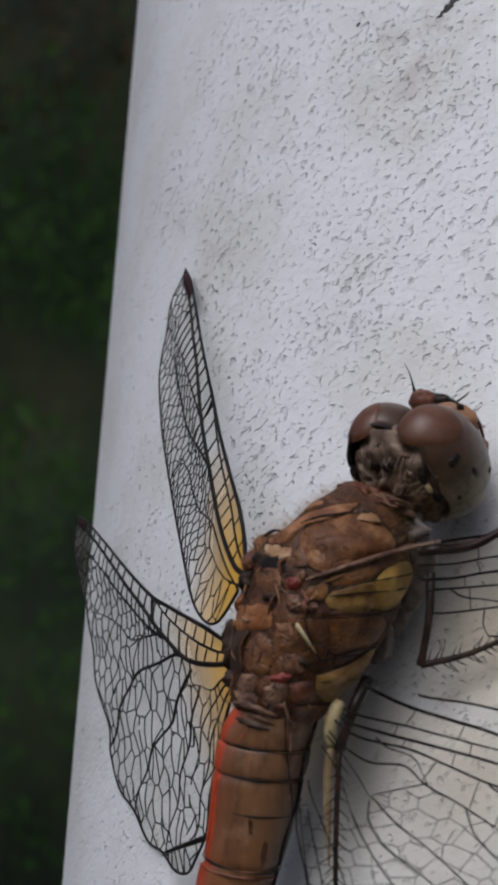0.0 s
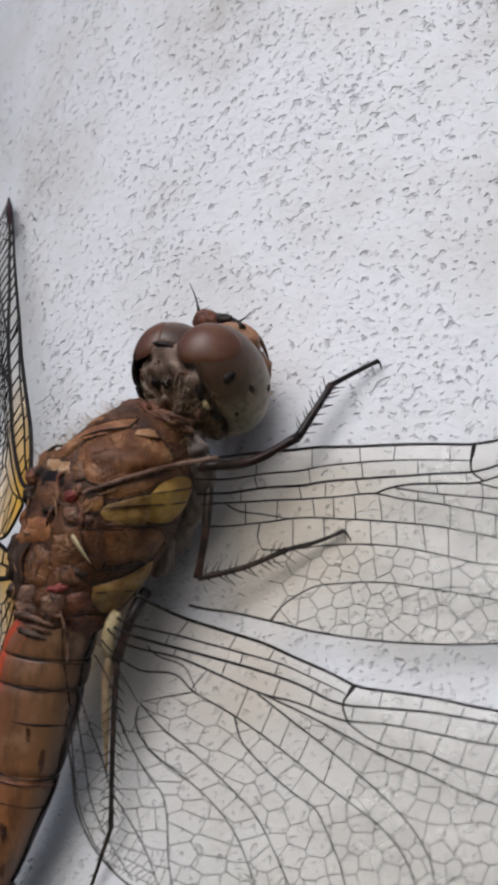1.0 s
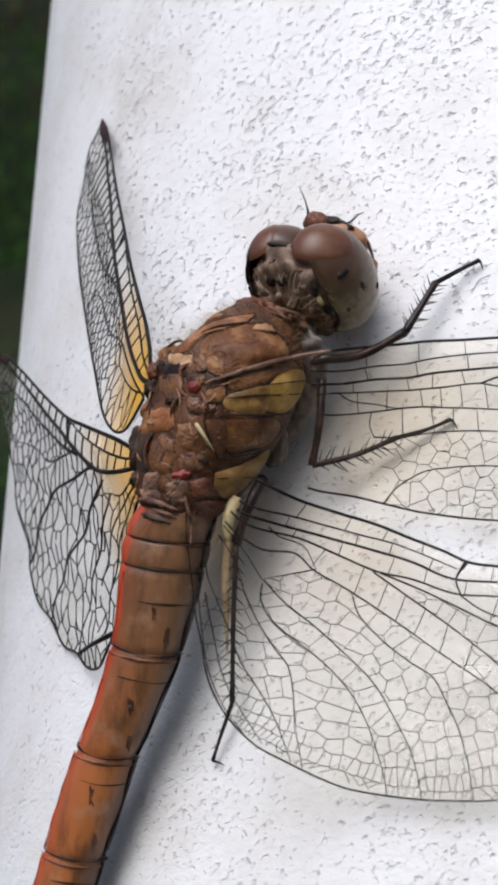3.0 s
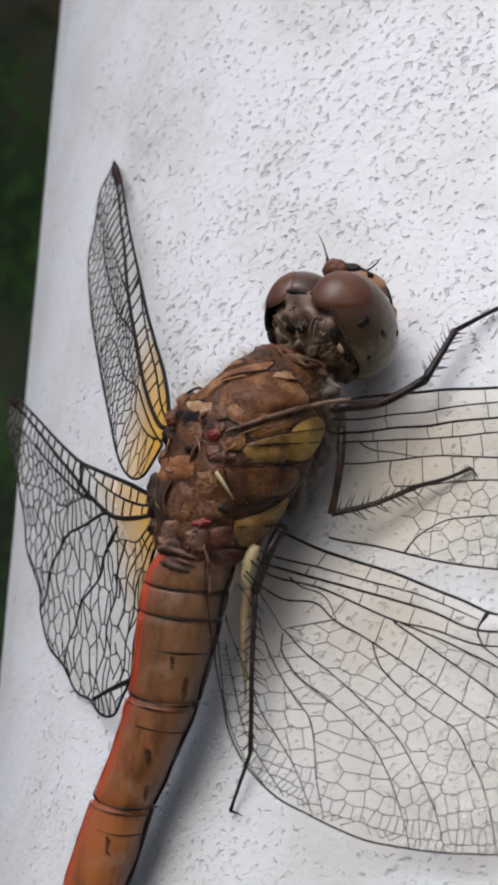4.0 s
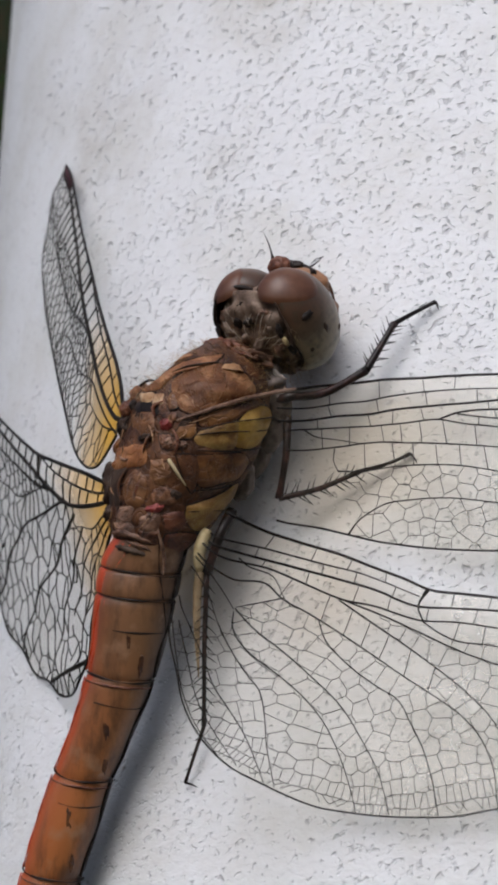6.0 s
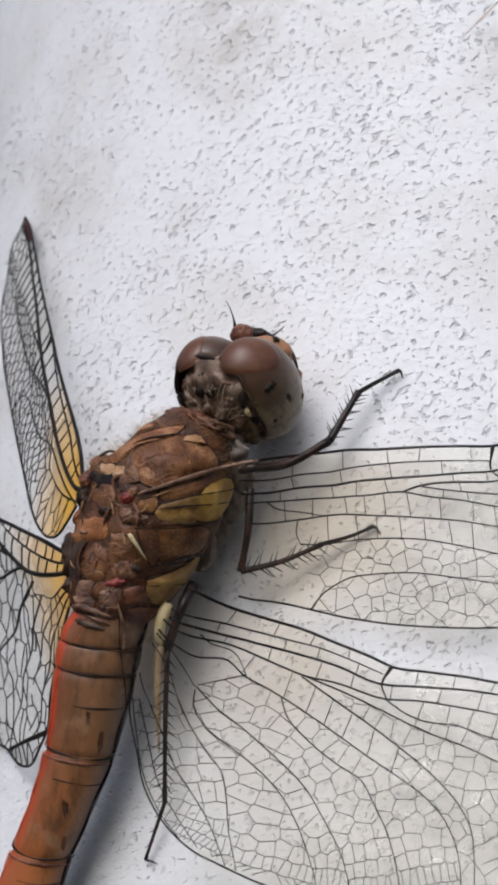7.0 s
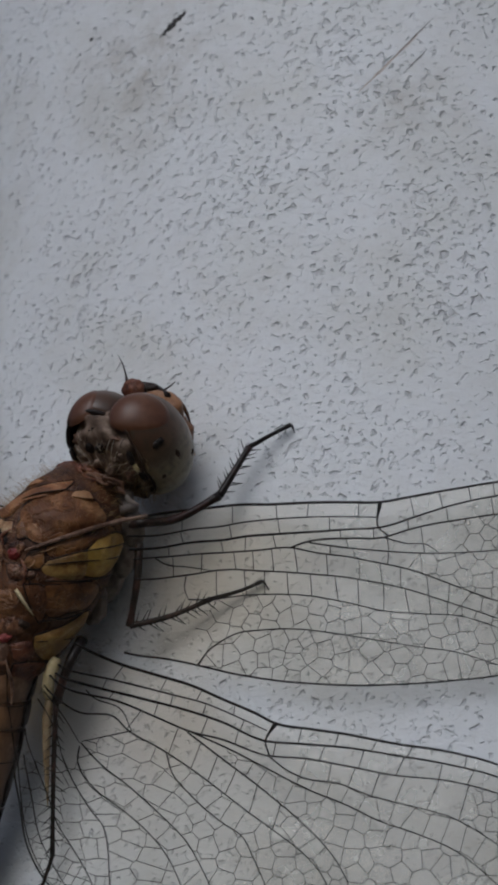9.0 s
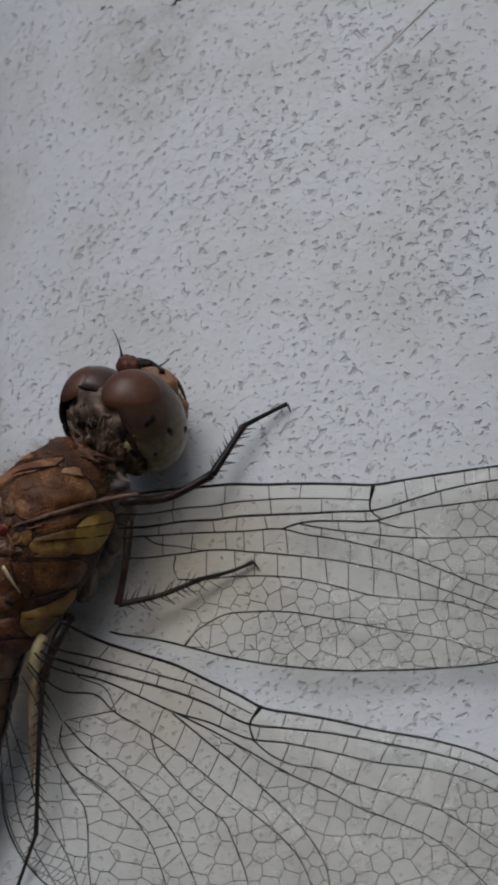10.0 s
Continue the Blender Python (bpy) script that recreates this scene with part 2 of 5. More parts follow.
YELLOW = cuticle("yellow_cuticle", (0.30, 0.155, 0.022), (0.50, 0.300, 0.055), (0.63, 0.43, 0.12), rough=0.36)
OLIVE = cuticle("olive_cuticle", (0.14, 0.060, 0.014), (0.31, 0.178, 0.046), (0.46, 0.30, 0.092), rough=0.40, scale=1600.0)
PALE = cuticle("pale_cuticle", (0.42, 0.31, 0.13), (0.60, 0.48, 0.25), (0.70, 0.60, 0.38), rough=0.42)
BUFF = cuticle("buff_cuticle", (0.20, 0.13, 0.065), (0.36, 0.26, 0.145), (0.50, 0.40, 0.25), rough=0.42, scale=2000.0)
RED = cuticle("red_membrane", (0.07, 0.010, 0.008), (0.215, 0.030, 0.024), (0.32, 0.07, 0.055), scale=2400.0)
GREYPALE = cuticle("grey_pale_cuticle", (0.28, 0.22, 0.18), (0.45, 0.38, 0.32), (0.62, 0.56, 0.50))
DARK = cuticle("dark_cuticle", (0.008, 0.006, 0.005), (0.018, 0.013, 0.011), (0.045, 0.032, 0.026), rough=0.33, spec=0.15)
LEG = cuticle("leg_cuticle", (0.009, 0.006, 0.005), (0.016, 0.010, 0.008), (0.085, 0.040, 0.033), rough=0.3, scale=1700.0, spec=0.25)
SOOT = cuticle("head_back_cuticle", (0.018, 0.011, 0.008), (0.060, 0.038, 0.026), (0.13, 0.09, 0.065), rough=0.5, spec=0.15)
FACE = cuticle("face_cuticle", (0.15, 0.065, 0.028), (0.30, 0.145, 0.065), (0.42, 0.24, 0.13))
ABDOMEN = abdomen_material()
EYE = eye_material()
CAP = cuticle("eye_cap", (0.074, 0.030, 0.015), (0.122, 0.052, 0.026), (0.170, 0.080, 0.043), rough=0.30, scale=500.0, bump=0.00001)
TAUPE = cuticle("taupe_cuticle", (0.053, 0.026, 0.015), (0.194, 0.101, 0.060), (0.347, 0.209, 0.132), rough=0.46, scale=1700.0, bump=0.00009, crease=0.3)
NAPE = cuticle("nape_cuticle", (0.050, 0.032, 0.022), (0.170, 0.113, 0.079), (0.36, 0.27, 0.20), rough=0.55, scale=1700.0, bump=0.00009, spec=0.25)
PLEURA = cuticle("pleura_grey", (0.075, 0.055, 0.044), (0.185, 0.145, 0.120), (0.30, 0.25, 0.215), rough=0.5, scale=1300.0)
STALK = cuticle("wing_root_brown", (0.13, 0.07, 0.04), (0.24, 0.15, 0.10), (0.34, 0.24, 0.18), rough=0.4)
AMBER = cuticle("amber_cuticle", (0.11, 0.038, 0.012), (0.27, 0.105, 0.034), (0.44, 0.21, 0.08), rough=0.42, scale=1300.0, bump=0.00006, crease=0.15)
VEIN = cuticle("vein", (0.006, 0.005, 0.004), (0.014, 0.011, 0.009), (0.03, 0.022, 0.016), rough=0.4, bump=0.00001, spec=0.15)
VEIN_LIGHT = cuticle("brown_vein", (0.011, 0.008, 0.006), (0.023, 0.017, 0.013), (0.05, 0.038, 0.030), rough=0.45, bump=0.00001, spec=0.15)
PALE_HAIR = cuticle("pale_hair", (0.30, 0.23, 0.16), (0.48, 0.39, 0.29), (0.62, 0.54, 0.43), rough=0.5)
HAIR = cuticle("golden_hair", (0.25, 0.15, 0.06), (0.40, 0.26, 0.11), (0.55, 0.40, 0.20), rough=0.4)
FILM_CLEAR = membrane_material("smoky_wing_film", (0.982, 0.970, 0.928), 0.14, 0.0, 0.50)
FILM_AMBER = membrane_material("amber_based_wing_film", (0.985, 0.985, 0.972), 0.95, 1.0, 0.04)
STIGMA = cuticle("stigma", (0.02, 0.005, 0.004), (0.05, 0.012, 0.009), (0.09, 0.02, 0.014))
GAP = cuticle("chip_dirt", (0.02, 0.018, 0.016), (0.05, 0.045, 0.042), (0.10, 0.09, 0.085), rough=0.8, bump=0.00002)
DRY_LEAF = leaf_material("dry_leaf", (0.04, 0.022, 0.010), (0.10, 0.055, 0.022))
LEAF = leaf_material("hedge_leaf", (0.018, 0.055, 0.005), (0.057, 0.138, 0.013))
TWIG = cuticle("bark", (0.04, 0.025, 0.015), (0.09, 0.06, 0.04), (0.15, 0.11, 0.08), rough=0.8, scale=8.0, bump=0.004)
LAWN = lawn_material()
# near-black green: the hedge's inner shade, put into the colour
SHADE = cuticle("hedge_inner_shade", (0.006, 0.012, 0.004), (0.016, 0.028, 0.009), (0.04, 0.04, 0.02), rough=0.9, scale=3.0, bump=0.01)

# ---------------------------------------------------------------- mesh helpers


def part(name, bm, material, parent=None, label="", smooth=True):
    """Links a bmesh as one mesh object under a thing or a part."""
    me = bpy.data.meshes.new(name)
    bm.to_mesh(me)
    bm.free()
    me.materials.append(material)
    if smooth:
        me.shade_smooth()
    ob = new(name, me)
    if parent is not None:
        ob.parent = parent
    return tagged(ob, label)


def spline(pts, n):
    """n points along a smooth curve through pts (tuples of any length)."""
    p = np.array(pts, float)
    if len(p) == 2:
        return np.linspace(p[0], p[1], n)
    step = np.r_[0, np.cumsum(np.maximum(np.linalg.norm(np.diff(p[:, :3], axis=0), axis=1), 1e-9))]
    slope = np.gradient(p, step, axis=0)
    s = np.linspace(0, step[-1], n)
    i = np.clip(np.searchsorted(step, s, side="right") - 1, 0, len(p) - 2)
    w = (step[i + 1] - step[i])[:, None]
    t = ((s - step[i])[:, None]) / w
    return ((2 * t**3 - 3 * t**2 + 1) * p[i] + (t**3 - 2 * t**2 + t) * w * slope[i]
            + (-2 * t**3 + 3 * t**2) * p[i + 1] + (t**3 - t**2) * w * slope[i + 1])


def tube(bm, pts, radius, sides=6, cap=True):
    """A tube along pts (millimetres); radius: one number or one for each point."""
    p = np.array(pts, float)
    r = np.full(len(p), radius) if np.isscalar(radius) else np.array(radius, float)
    tang = np.gradient(p, axis=0)
    tang /= np.maximum(np.linalg.norm(tang, axis=1, keepdims=True), 1e-9)
    ref = np.array((0.13, 0.21, 0.97))
    if abs(tang[0] @ ref) > 0.9:
        ref = np.array((0.9, 0.1, 0.3))
    rings = []
    for q, t, rad in zip(p, tang, r):
        a = np.cross(t, ref)
        a /= np.linalg.norm(a) + 1e-9
        b = np.cross(t, a)
        rings.append([bm.verts.new((q + rad * (math.cos(k * math.tau / sides) * a + math.sin(k * math.tau / sides) * b)) * MM) for k in range(sides)])
    for one, two in zip(rings, rings[1:]):
        for k in range(sides):
            bm.faces.new((one[k], one[(k + 1) % sides], two[(k + 1) % sides], two[k]))
    if cap:
        bm.faces.new(rings[0][::-1])
        bm.faces.new(rings[-1])


def ball(bm, centre, radii, turn=None, nu=24, nv=14, lumps=0.0, seed=0.0):
    """An ellipsoid in millimetres, with an uneven skin if lumps is given."""
    m = (turn or Matrix()).to_3x3()
    c = Vector(centre)
    grid = []
    for i in range(nv + 1):
        th = math.pi * i / nv
        row = []
        for k in range(nu if 0 < i < nv else 1):
            ph = math.tau * k / nu
            d = Vector((math.sin(th) * math.cos(ph), math.sin(th) * math.sin(ph), math.cos(th)))
            g = 1 + lumps * noise.noise(d * 2.3 + Vector((seed, seed, 0)))
            row.append(bm.verts.new((c + m @ Vector((d.x * radii[0] * g, d.y * radii[1] * g, d.z * radii[2] * g))) * MM))
        grid.append(row)
    for one, two in zip(grid, grid[1:]):
        for k in range(nu):
            a, b = one[k % len(one)], one[(k + 1) % len(one)]
            e, f = two[(k + 1) % len(two)], two[k % len(two)]
            face = [v for j, v in enumerate((a, f, e, b)) if v not in (a, f, e, b)[:j]]
            if len(face) > 2:
                bm.faces.new(face)


def one_ball(name, centre, radii, material, parent, turn=None, label="", lumps=0.0, seed=0.0, nu=24, nv=14):
    bm = bmesh.new()
    ball(bm, centre, radii, turn, nu, nv, lumps, seed)
    return part(name, bm, material, parent, label)


def one_tube(name, pts, radius, material, parent, label="", sides=8):
    bm = bmesh.new()
    tube(bm, pts, radius, sides)
    return part(name, bm, material, parent, label)


# ---------------------------------------------------------------- the setting: ground, post
RADIUS = 34.2445  # of the post, millimetres
FOOT = Vector((-0.02255832, -0.02576451, 1.18654931))  # the spot on the paint under the insect
ANGLE = math.atan2(FOOT.y, FOOT.x)


def on_post(a, v, h):
    """World metres of a spot: a millimetres round the post from FOOT, v up, h off the paint."""
    g = ANGLE + a / RADIUS
    r = (RADIUS + h) * MM
    return Vector((r * math.cos(g), r * math.sin(g), FOOT.z + v * MM))


def ground():
    n, size = 60, 60.0
    xs = np.sign(np.linspace(-1, 1, n)) * np.abs(np.linspace(-1, 1, n)) ** 2.2 * size
    bm = bmesh.new()
    rows = [[bm.verts.new((x, y, 0.05 * noise.noise(Vector((x * 0.2, y * 0.2, 0))) if math.hypot(x, y) > 1 else 0.0)) for x in xs] for y in xs]
    for r1, r2 in zip(rows, rows[1:]):
        for k in range(n - 1):
            bm.faces.new((r1[k], r1[k + 1], r2[k + 1], r2[k]))
    tagged(part("ground", bm, LAWN), "dark green mown lawn in the shade", "lawn", kind="structure")


def post():
    """The round post, its UV map in millimetres round and up."""
    thing = tagged(new("post"), "round white-painted post with a pitted coat", "post", kind="structure")
    bm = bmesh.new()
    uv = bm.loops.layers.uv.new("UVMap")
    n = 360
    zs = (-0.05, 0.4, 0.8, 1.10, 1.14, 1.16, 1.18, 1.20, 1.22, 1.25, 1.6, 2.0, 2.4)
    rows = [[bm.verts.new((RADIUS * MM * math.cos(math.tau * k / n), RADIUS * MM * math.sin(math.tau * k / n), z)) for k in range(n)] for z in zs]
    for i, (r1, r2) in enumerate(zip(rows, rows[1:])):
        for k in range(n):
            f = bm.faces.new((r1[k], r1[(k + 1) % n], r2[(k + 1) % n], r2[k]))
            for loop, (kk, z) in zip(f.loops, ((k, zs[i]), (k + 1, zs[i]), (k + 1, zs[i + 1]), (k, zs[i + 1]))):
                loop[uv].uv = (RADIUS * math.tau * kk / n, (z - 1.0) * 1000)
    bm.faces.new(rows[-1])
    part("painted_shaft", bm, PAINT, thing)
    return thing


def sliver(name, ends, wide, material, parent, label, seed=1, rise=0.015):
    """A narrow chip or scratch in the paint between two spots (a, v), ragged along its edges."""
    rng = random.Random(seed)
    (a0, v0), (a1, v1) = ends
    n = 14
    bm = bmesh.new()
    dx, dy = a1 - a0, v1 - v0
    ln = math.hypot(dx, dy)
    px, py = -dy / ln, dx / ln
    rows = []
    for i in range(n + 1):
        t = i / n
        w = wide * (0.12 + math.sin(math.pi * t) ** 0.7) * rng.uniform(0.65, 1.2) / 2
        off = wide * 0.25 * rng.uniform(-1, 1)
        c = (a0 + dx * t + px * off, v0 + dy * t + py * off)
        rows.append([bm.verts.new(on_post(c[0] + px * w * s, c[1] + py * w * s, rise * (1 - abs(s)) + 0.004)) for s in (-1, 0, 1)])
    for r1, r2 in zip(rows, rows[1:]):
        for k in (0, 1):
            bm.faces.new((r1[k], r1[k + 1], r2[k + 1], r2[k]))
    part(name, bm, material, parent, label)


ground()
POST = post()

# ---------------------------------------------------------------- the dragonfly (millimetres: x to its right, y ahead, z up from its back)
FLY = tagged(new("dragonfly"), "brown and red dragonfly clinging to the white post, wings lowered", "dragonfly")
FLY_POSE = pose(-0.02270, -0.03334, 1.18481, 108.032, 20.258, -41.204)
FLY.matrix_world = FLY_POSE
TO_FLY = FLY_POSE.inverted()

# along, height of the middle, half width, half depth, sideways bend
SECTIONS = ((-5.6, -0.5, 1.3, 1.4, -0.5), (-4.6, -0.9, 1.9, 2.0, -0.48), (-3.0, -1.6, 2.45, 2.6, -0.42), (-1.2, -2.1, 2.75, 2.9, -0.15),
            (0.4, -2.5, 2.8, 2.9, 0.0), (1.8, -2.9, 2.5, 2.6, 0.0), (2.8, -3.3, 1.85, 1.82, 0.0), (3.5, -3.85, 1.0, 0.9, 0.0))


def chest(y, deg, off=0.0):
    """A spot on the chest: y along, deg round from the back to the right side, off above the skin."""
    s = [np.interp(y, [q[0] for q in SECTIONS], [q[k] for q in SECTIONS]) for k in (1, 2, 3, 4)]
    g = radians(deg)
    if math.sin(g) < 0:  # the far shoulder bulges towards the wing roots
        s[1] *= 1 + 0.22 * min(max((2.4 - y) / 1.2, 0), 1)
        # and falls away steeply behind the neck
        slope = min(max((-((deg + 180) % 360 - 180) - 10) / 40, 0), 1)
        fall = 1 - 0.40 * slope * min(max((y - 1.0) / 0.9, 0), 1)
        s[1] *= fall
        s[2] *= fall
    return np.array((s[3] + (s[1] + off) * math.sin(g), y, s[0] + (s[2] + off) * math.cos(g)))


def thorax():
    bm = bmesh.new()
    ys = np.linspace(-5.6, 3.5, 44)
    rows = []
    for y in ys:
        row = []
        for k in range(64):
            p = chest(y, 360 * k / 64)
            q = Vector(p) * 1.1
            row.append(bm.verts.new(chest(y, 360 * k / 64, 0.10 * noise.noise(q) + 0.05 * noise.noise(q * 3)) * MM))
        rows.append(row)
    for r1, r2 in zip(rows, rows[1:]):
        for k in range(64):
            bm.faces.new((r1[k], r2[k], r2[(k + 1) % 64], r1[(k + 1) % 64]))
    bm.faces.new(rows[0])
    bm.faces.new(rows[-1][::-1])
    return part("thorax", bm, BROWN, FLY, "furry brown thorax")


def plate(name, loop, material, label="", lift=0.10, rings=7, edge=True, ragged=0.0, lumpy=0.9):
    """A rounded plate of cuticle on the chest; loop: (y, degrees) corners of its outline, with a dark seam round it."""
    rim = spline([(y, d * 0.045) for y, d in (*loop, loop[0])], 41)[:-1] / np.array((1, 0.045))
    rim = np.array([(y + ragged * noise.noise(Vector((y * 3, d * 0.15, 1.0))), d + 22 * ragged * noise.noise(Vector((y * 3, d * 0.15, 9.0)))) for y, d in rim])
    mid = rim.mean(axis=0)
    bm = bmesh.new()
    rows = []
    for i in range(rings):
        t = i / rings
        k = 1 - t
        dome = lift * (1 - (1 - t) ** 3.0)
        rows.append([bm.verts.new(chest(*(mid + (q - mid) * k), off=0.02 + dome * (1 + lumpy * noise.noise(Vector((*((mid + (q - mid) * k) * (1.6, 0.06)), mid[0] * 3))))) * MM) for q in rim])
    tip = bm.verts.new(chest(*mid, off=0.02 + lift) * MM)
    for r1, r2 in zip(rows, rows[1:]):
        for k in range(40):
            bm.faces.new((r1[k], r1[(k + 1) % 40], r2[(k + 1) % 40], r2[k]))
    for k in range(40):
        bm.faces.new((rows[-1][k], rows[-1][(k + 1) % 40], tip))
    ob = part(name, bm, material, THORAX, label)
    if edge:
        one_tube("seam", [chest(*q, off=0.015) for q in list(rim) + [rim[0]]], [0.030 + 0.022 * noise.noise(Vector((q[0] * 2, q[1] * 0.1, 0))) for q in list(rim) + [rim[0]]], DARK, THORAX, sides=5)
    return ob


THORAX = thorax()
plate("shoulder_plate", ((1.14, 9), (1.68, 7), (2.28, 18), (2.56, 43), (2.37, 69), (1.90, 88), (1.50, 93), (0.93, 60), (0.44, 34), (0.61, 24)), BRONZE, "bronze brown plate behind the neck", 0.17, lumpy=0.7)
plate("shoulder_plate", ((0.95, -42), (1.61, -17), (2.31, -6), (2.69, 14), (2.83, 46), (2.56, 40), (2.34, 14), (1.72, 4), (1.38, 0), (1.05, -24)), GINGER, "ginger furry plate behind the neck", 0.16, lumpy=0.4)
plate("shoulder_plate", ((1.2, -46), (1.75, -26), (2.4, -14), (2.75, 4), (2.75, -38), (2.4, -75), (1.6, -95), (0.9, -70)), GINGER, "ginger furry plate behind the neck", 0.12, edge=False)
plate("shoulder_patch", ((2.36, 48), (2.55, 54), (2.50, 70), (2.28, 76), (2.26, 60)), TAN, "pale tan patch", 0.27, edge=False, ragged=0.1)
plate("side_plate", ((0.36, 42), (0.78, 62), (1.30, 92), (1.0, 108), (0.62, 84), (0.30, 76), (-0.05, 60), (-0.02, 46)), UMBER, "dark brown plate", 0.08)
plate("yellow_patch", ((0.28, 77), (0.78, 86), (0.92, 105), (0.52, 128), (-0.30, 128), (-0.74, 116), (-0.92, 94), (-0.72, 79), (-0.04, 75)), YELLOW, "bright yellow patch with dark stripes", 0.14)
plate("yellow_patch", ((-0.22, 48), (0.05, 62), (0.26, 80), (-0.2, 84), (-0.82, 84), (-0.94, 62), (-0.80, 50), (-0.55, 45)), OLIVE, "dull olive patch", 0.12, edge=False)
plate("side_plate", ((-1.23, 52), (-1.12, 73), (-1.10, 95), (-1.6, 112), (-2.11, 110), (-2.38, 88), (-2.58, 68), (-1.95, 54)), UMBER, "olive brown plate", 0.12)
plate("side_plate", ((-1.24, 34), (-1.22, 49), (-2.1, 62), (-2.84, 61), (-2.55, 54), (-1.96, 44)), BROWN, "dark brown plate", 0.08)
plate("yellow_patch", ((-3.35, 62), (-2.92, 88), (-2.40, 114), (-3.1, 124), (-4.1, 118), (-4.45, 104), (-4.28, 80), (-3.8, 66)), OLIVE, "dull olive yellow patch", 0.15)
plate("side_plate", ((-3.75, 42), (-3.62, 62), (-4.30, 74), (-4.46, 54)), RUSSET, "dark red-brown plate", 0.08, edge=False)
plate("side_plate", ((-4.58, 54), (-4.50, 82), (-4.9, 110), (-5.45, 108), (-5.5, 78), (-5.2, 58)), RUSSET, "red-brown plate", 0.10)
for stripe in (((-0.22, 46), (0.10, 62), (0.30, 83), (0.44, 124)), ((-0.40, 46), (-0.22, 66), (-0.16, 88), (-0.12, 118)), ((-1.02, 50), (-1.0, 80), (-0.86, 118)), ((-2.72, 58), (-2.62, 78), (-2.30, 110)), ((-3.6, 66), (-3.55, 92), (-3.6, 116))):
    one_tube("dark_stripe", [chest(y, d, 0.165) for y, d in spline([(y, d * 0.05) for y, d in stripe], 14) * np.array((1, 20))], [0.015] + [0.030] * 12 + [0.02], DARK, THORAX, sides=5)
one_tube("shoulder_fold", spline([chest(0.12, 27, 0.16), chest(0.63, 48, 0.20), chest(1.06, 70, 0.22), chest(1.38, 96, 0.22), chest(1.5, 118, 0.15)], 20),
         [0.04 + 0.065 * math.sin(math.pi * i / 19) ** 0.5 for i in range(20)], TAUPE, THORAX, "grey brown fold along the shoulder")
one_tube("back_keel", spline([(-2.50, 0.95, -0.55), (-1.95, 1.28, -0.50), (-1.30, 1.58, -0.40), (-0.85, 1.62, -0.30)], 20), [0.03 + 0.035 * math.sin(math.pi * i / 19) for i in range(20)], DARK, THORAX, "dark ridge")
one_tube("back_keel", spline([chest(2.05, 2, 0.18), chest(2.32, 14, 0.22), chest(2.48, 28, 0.22), chest(2.62, 44, 0.16)], 20), [0.02 + 0.03 * math.sin(math.pi * i / 19) for i in range(20)], SOOT, THORAX, "dark ridge")


RNG0 = random.Random(5)


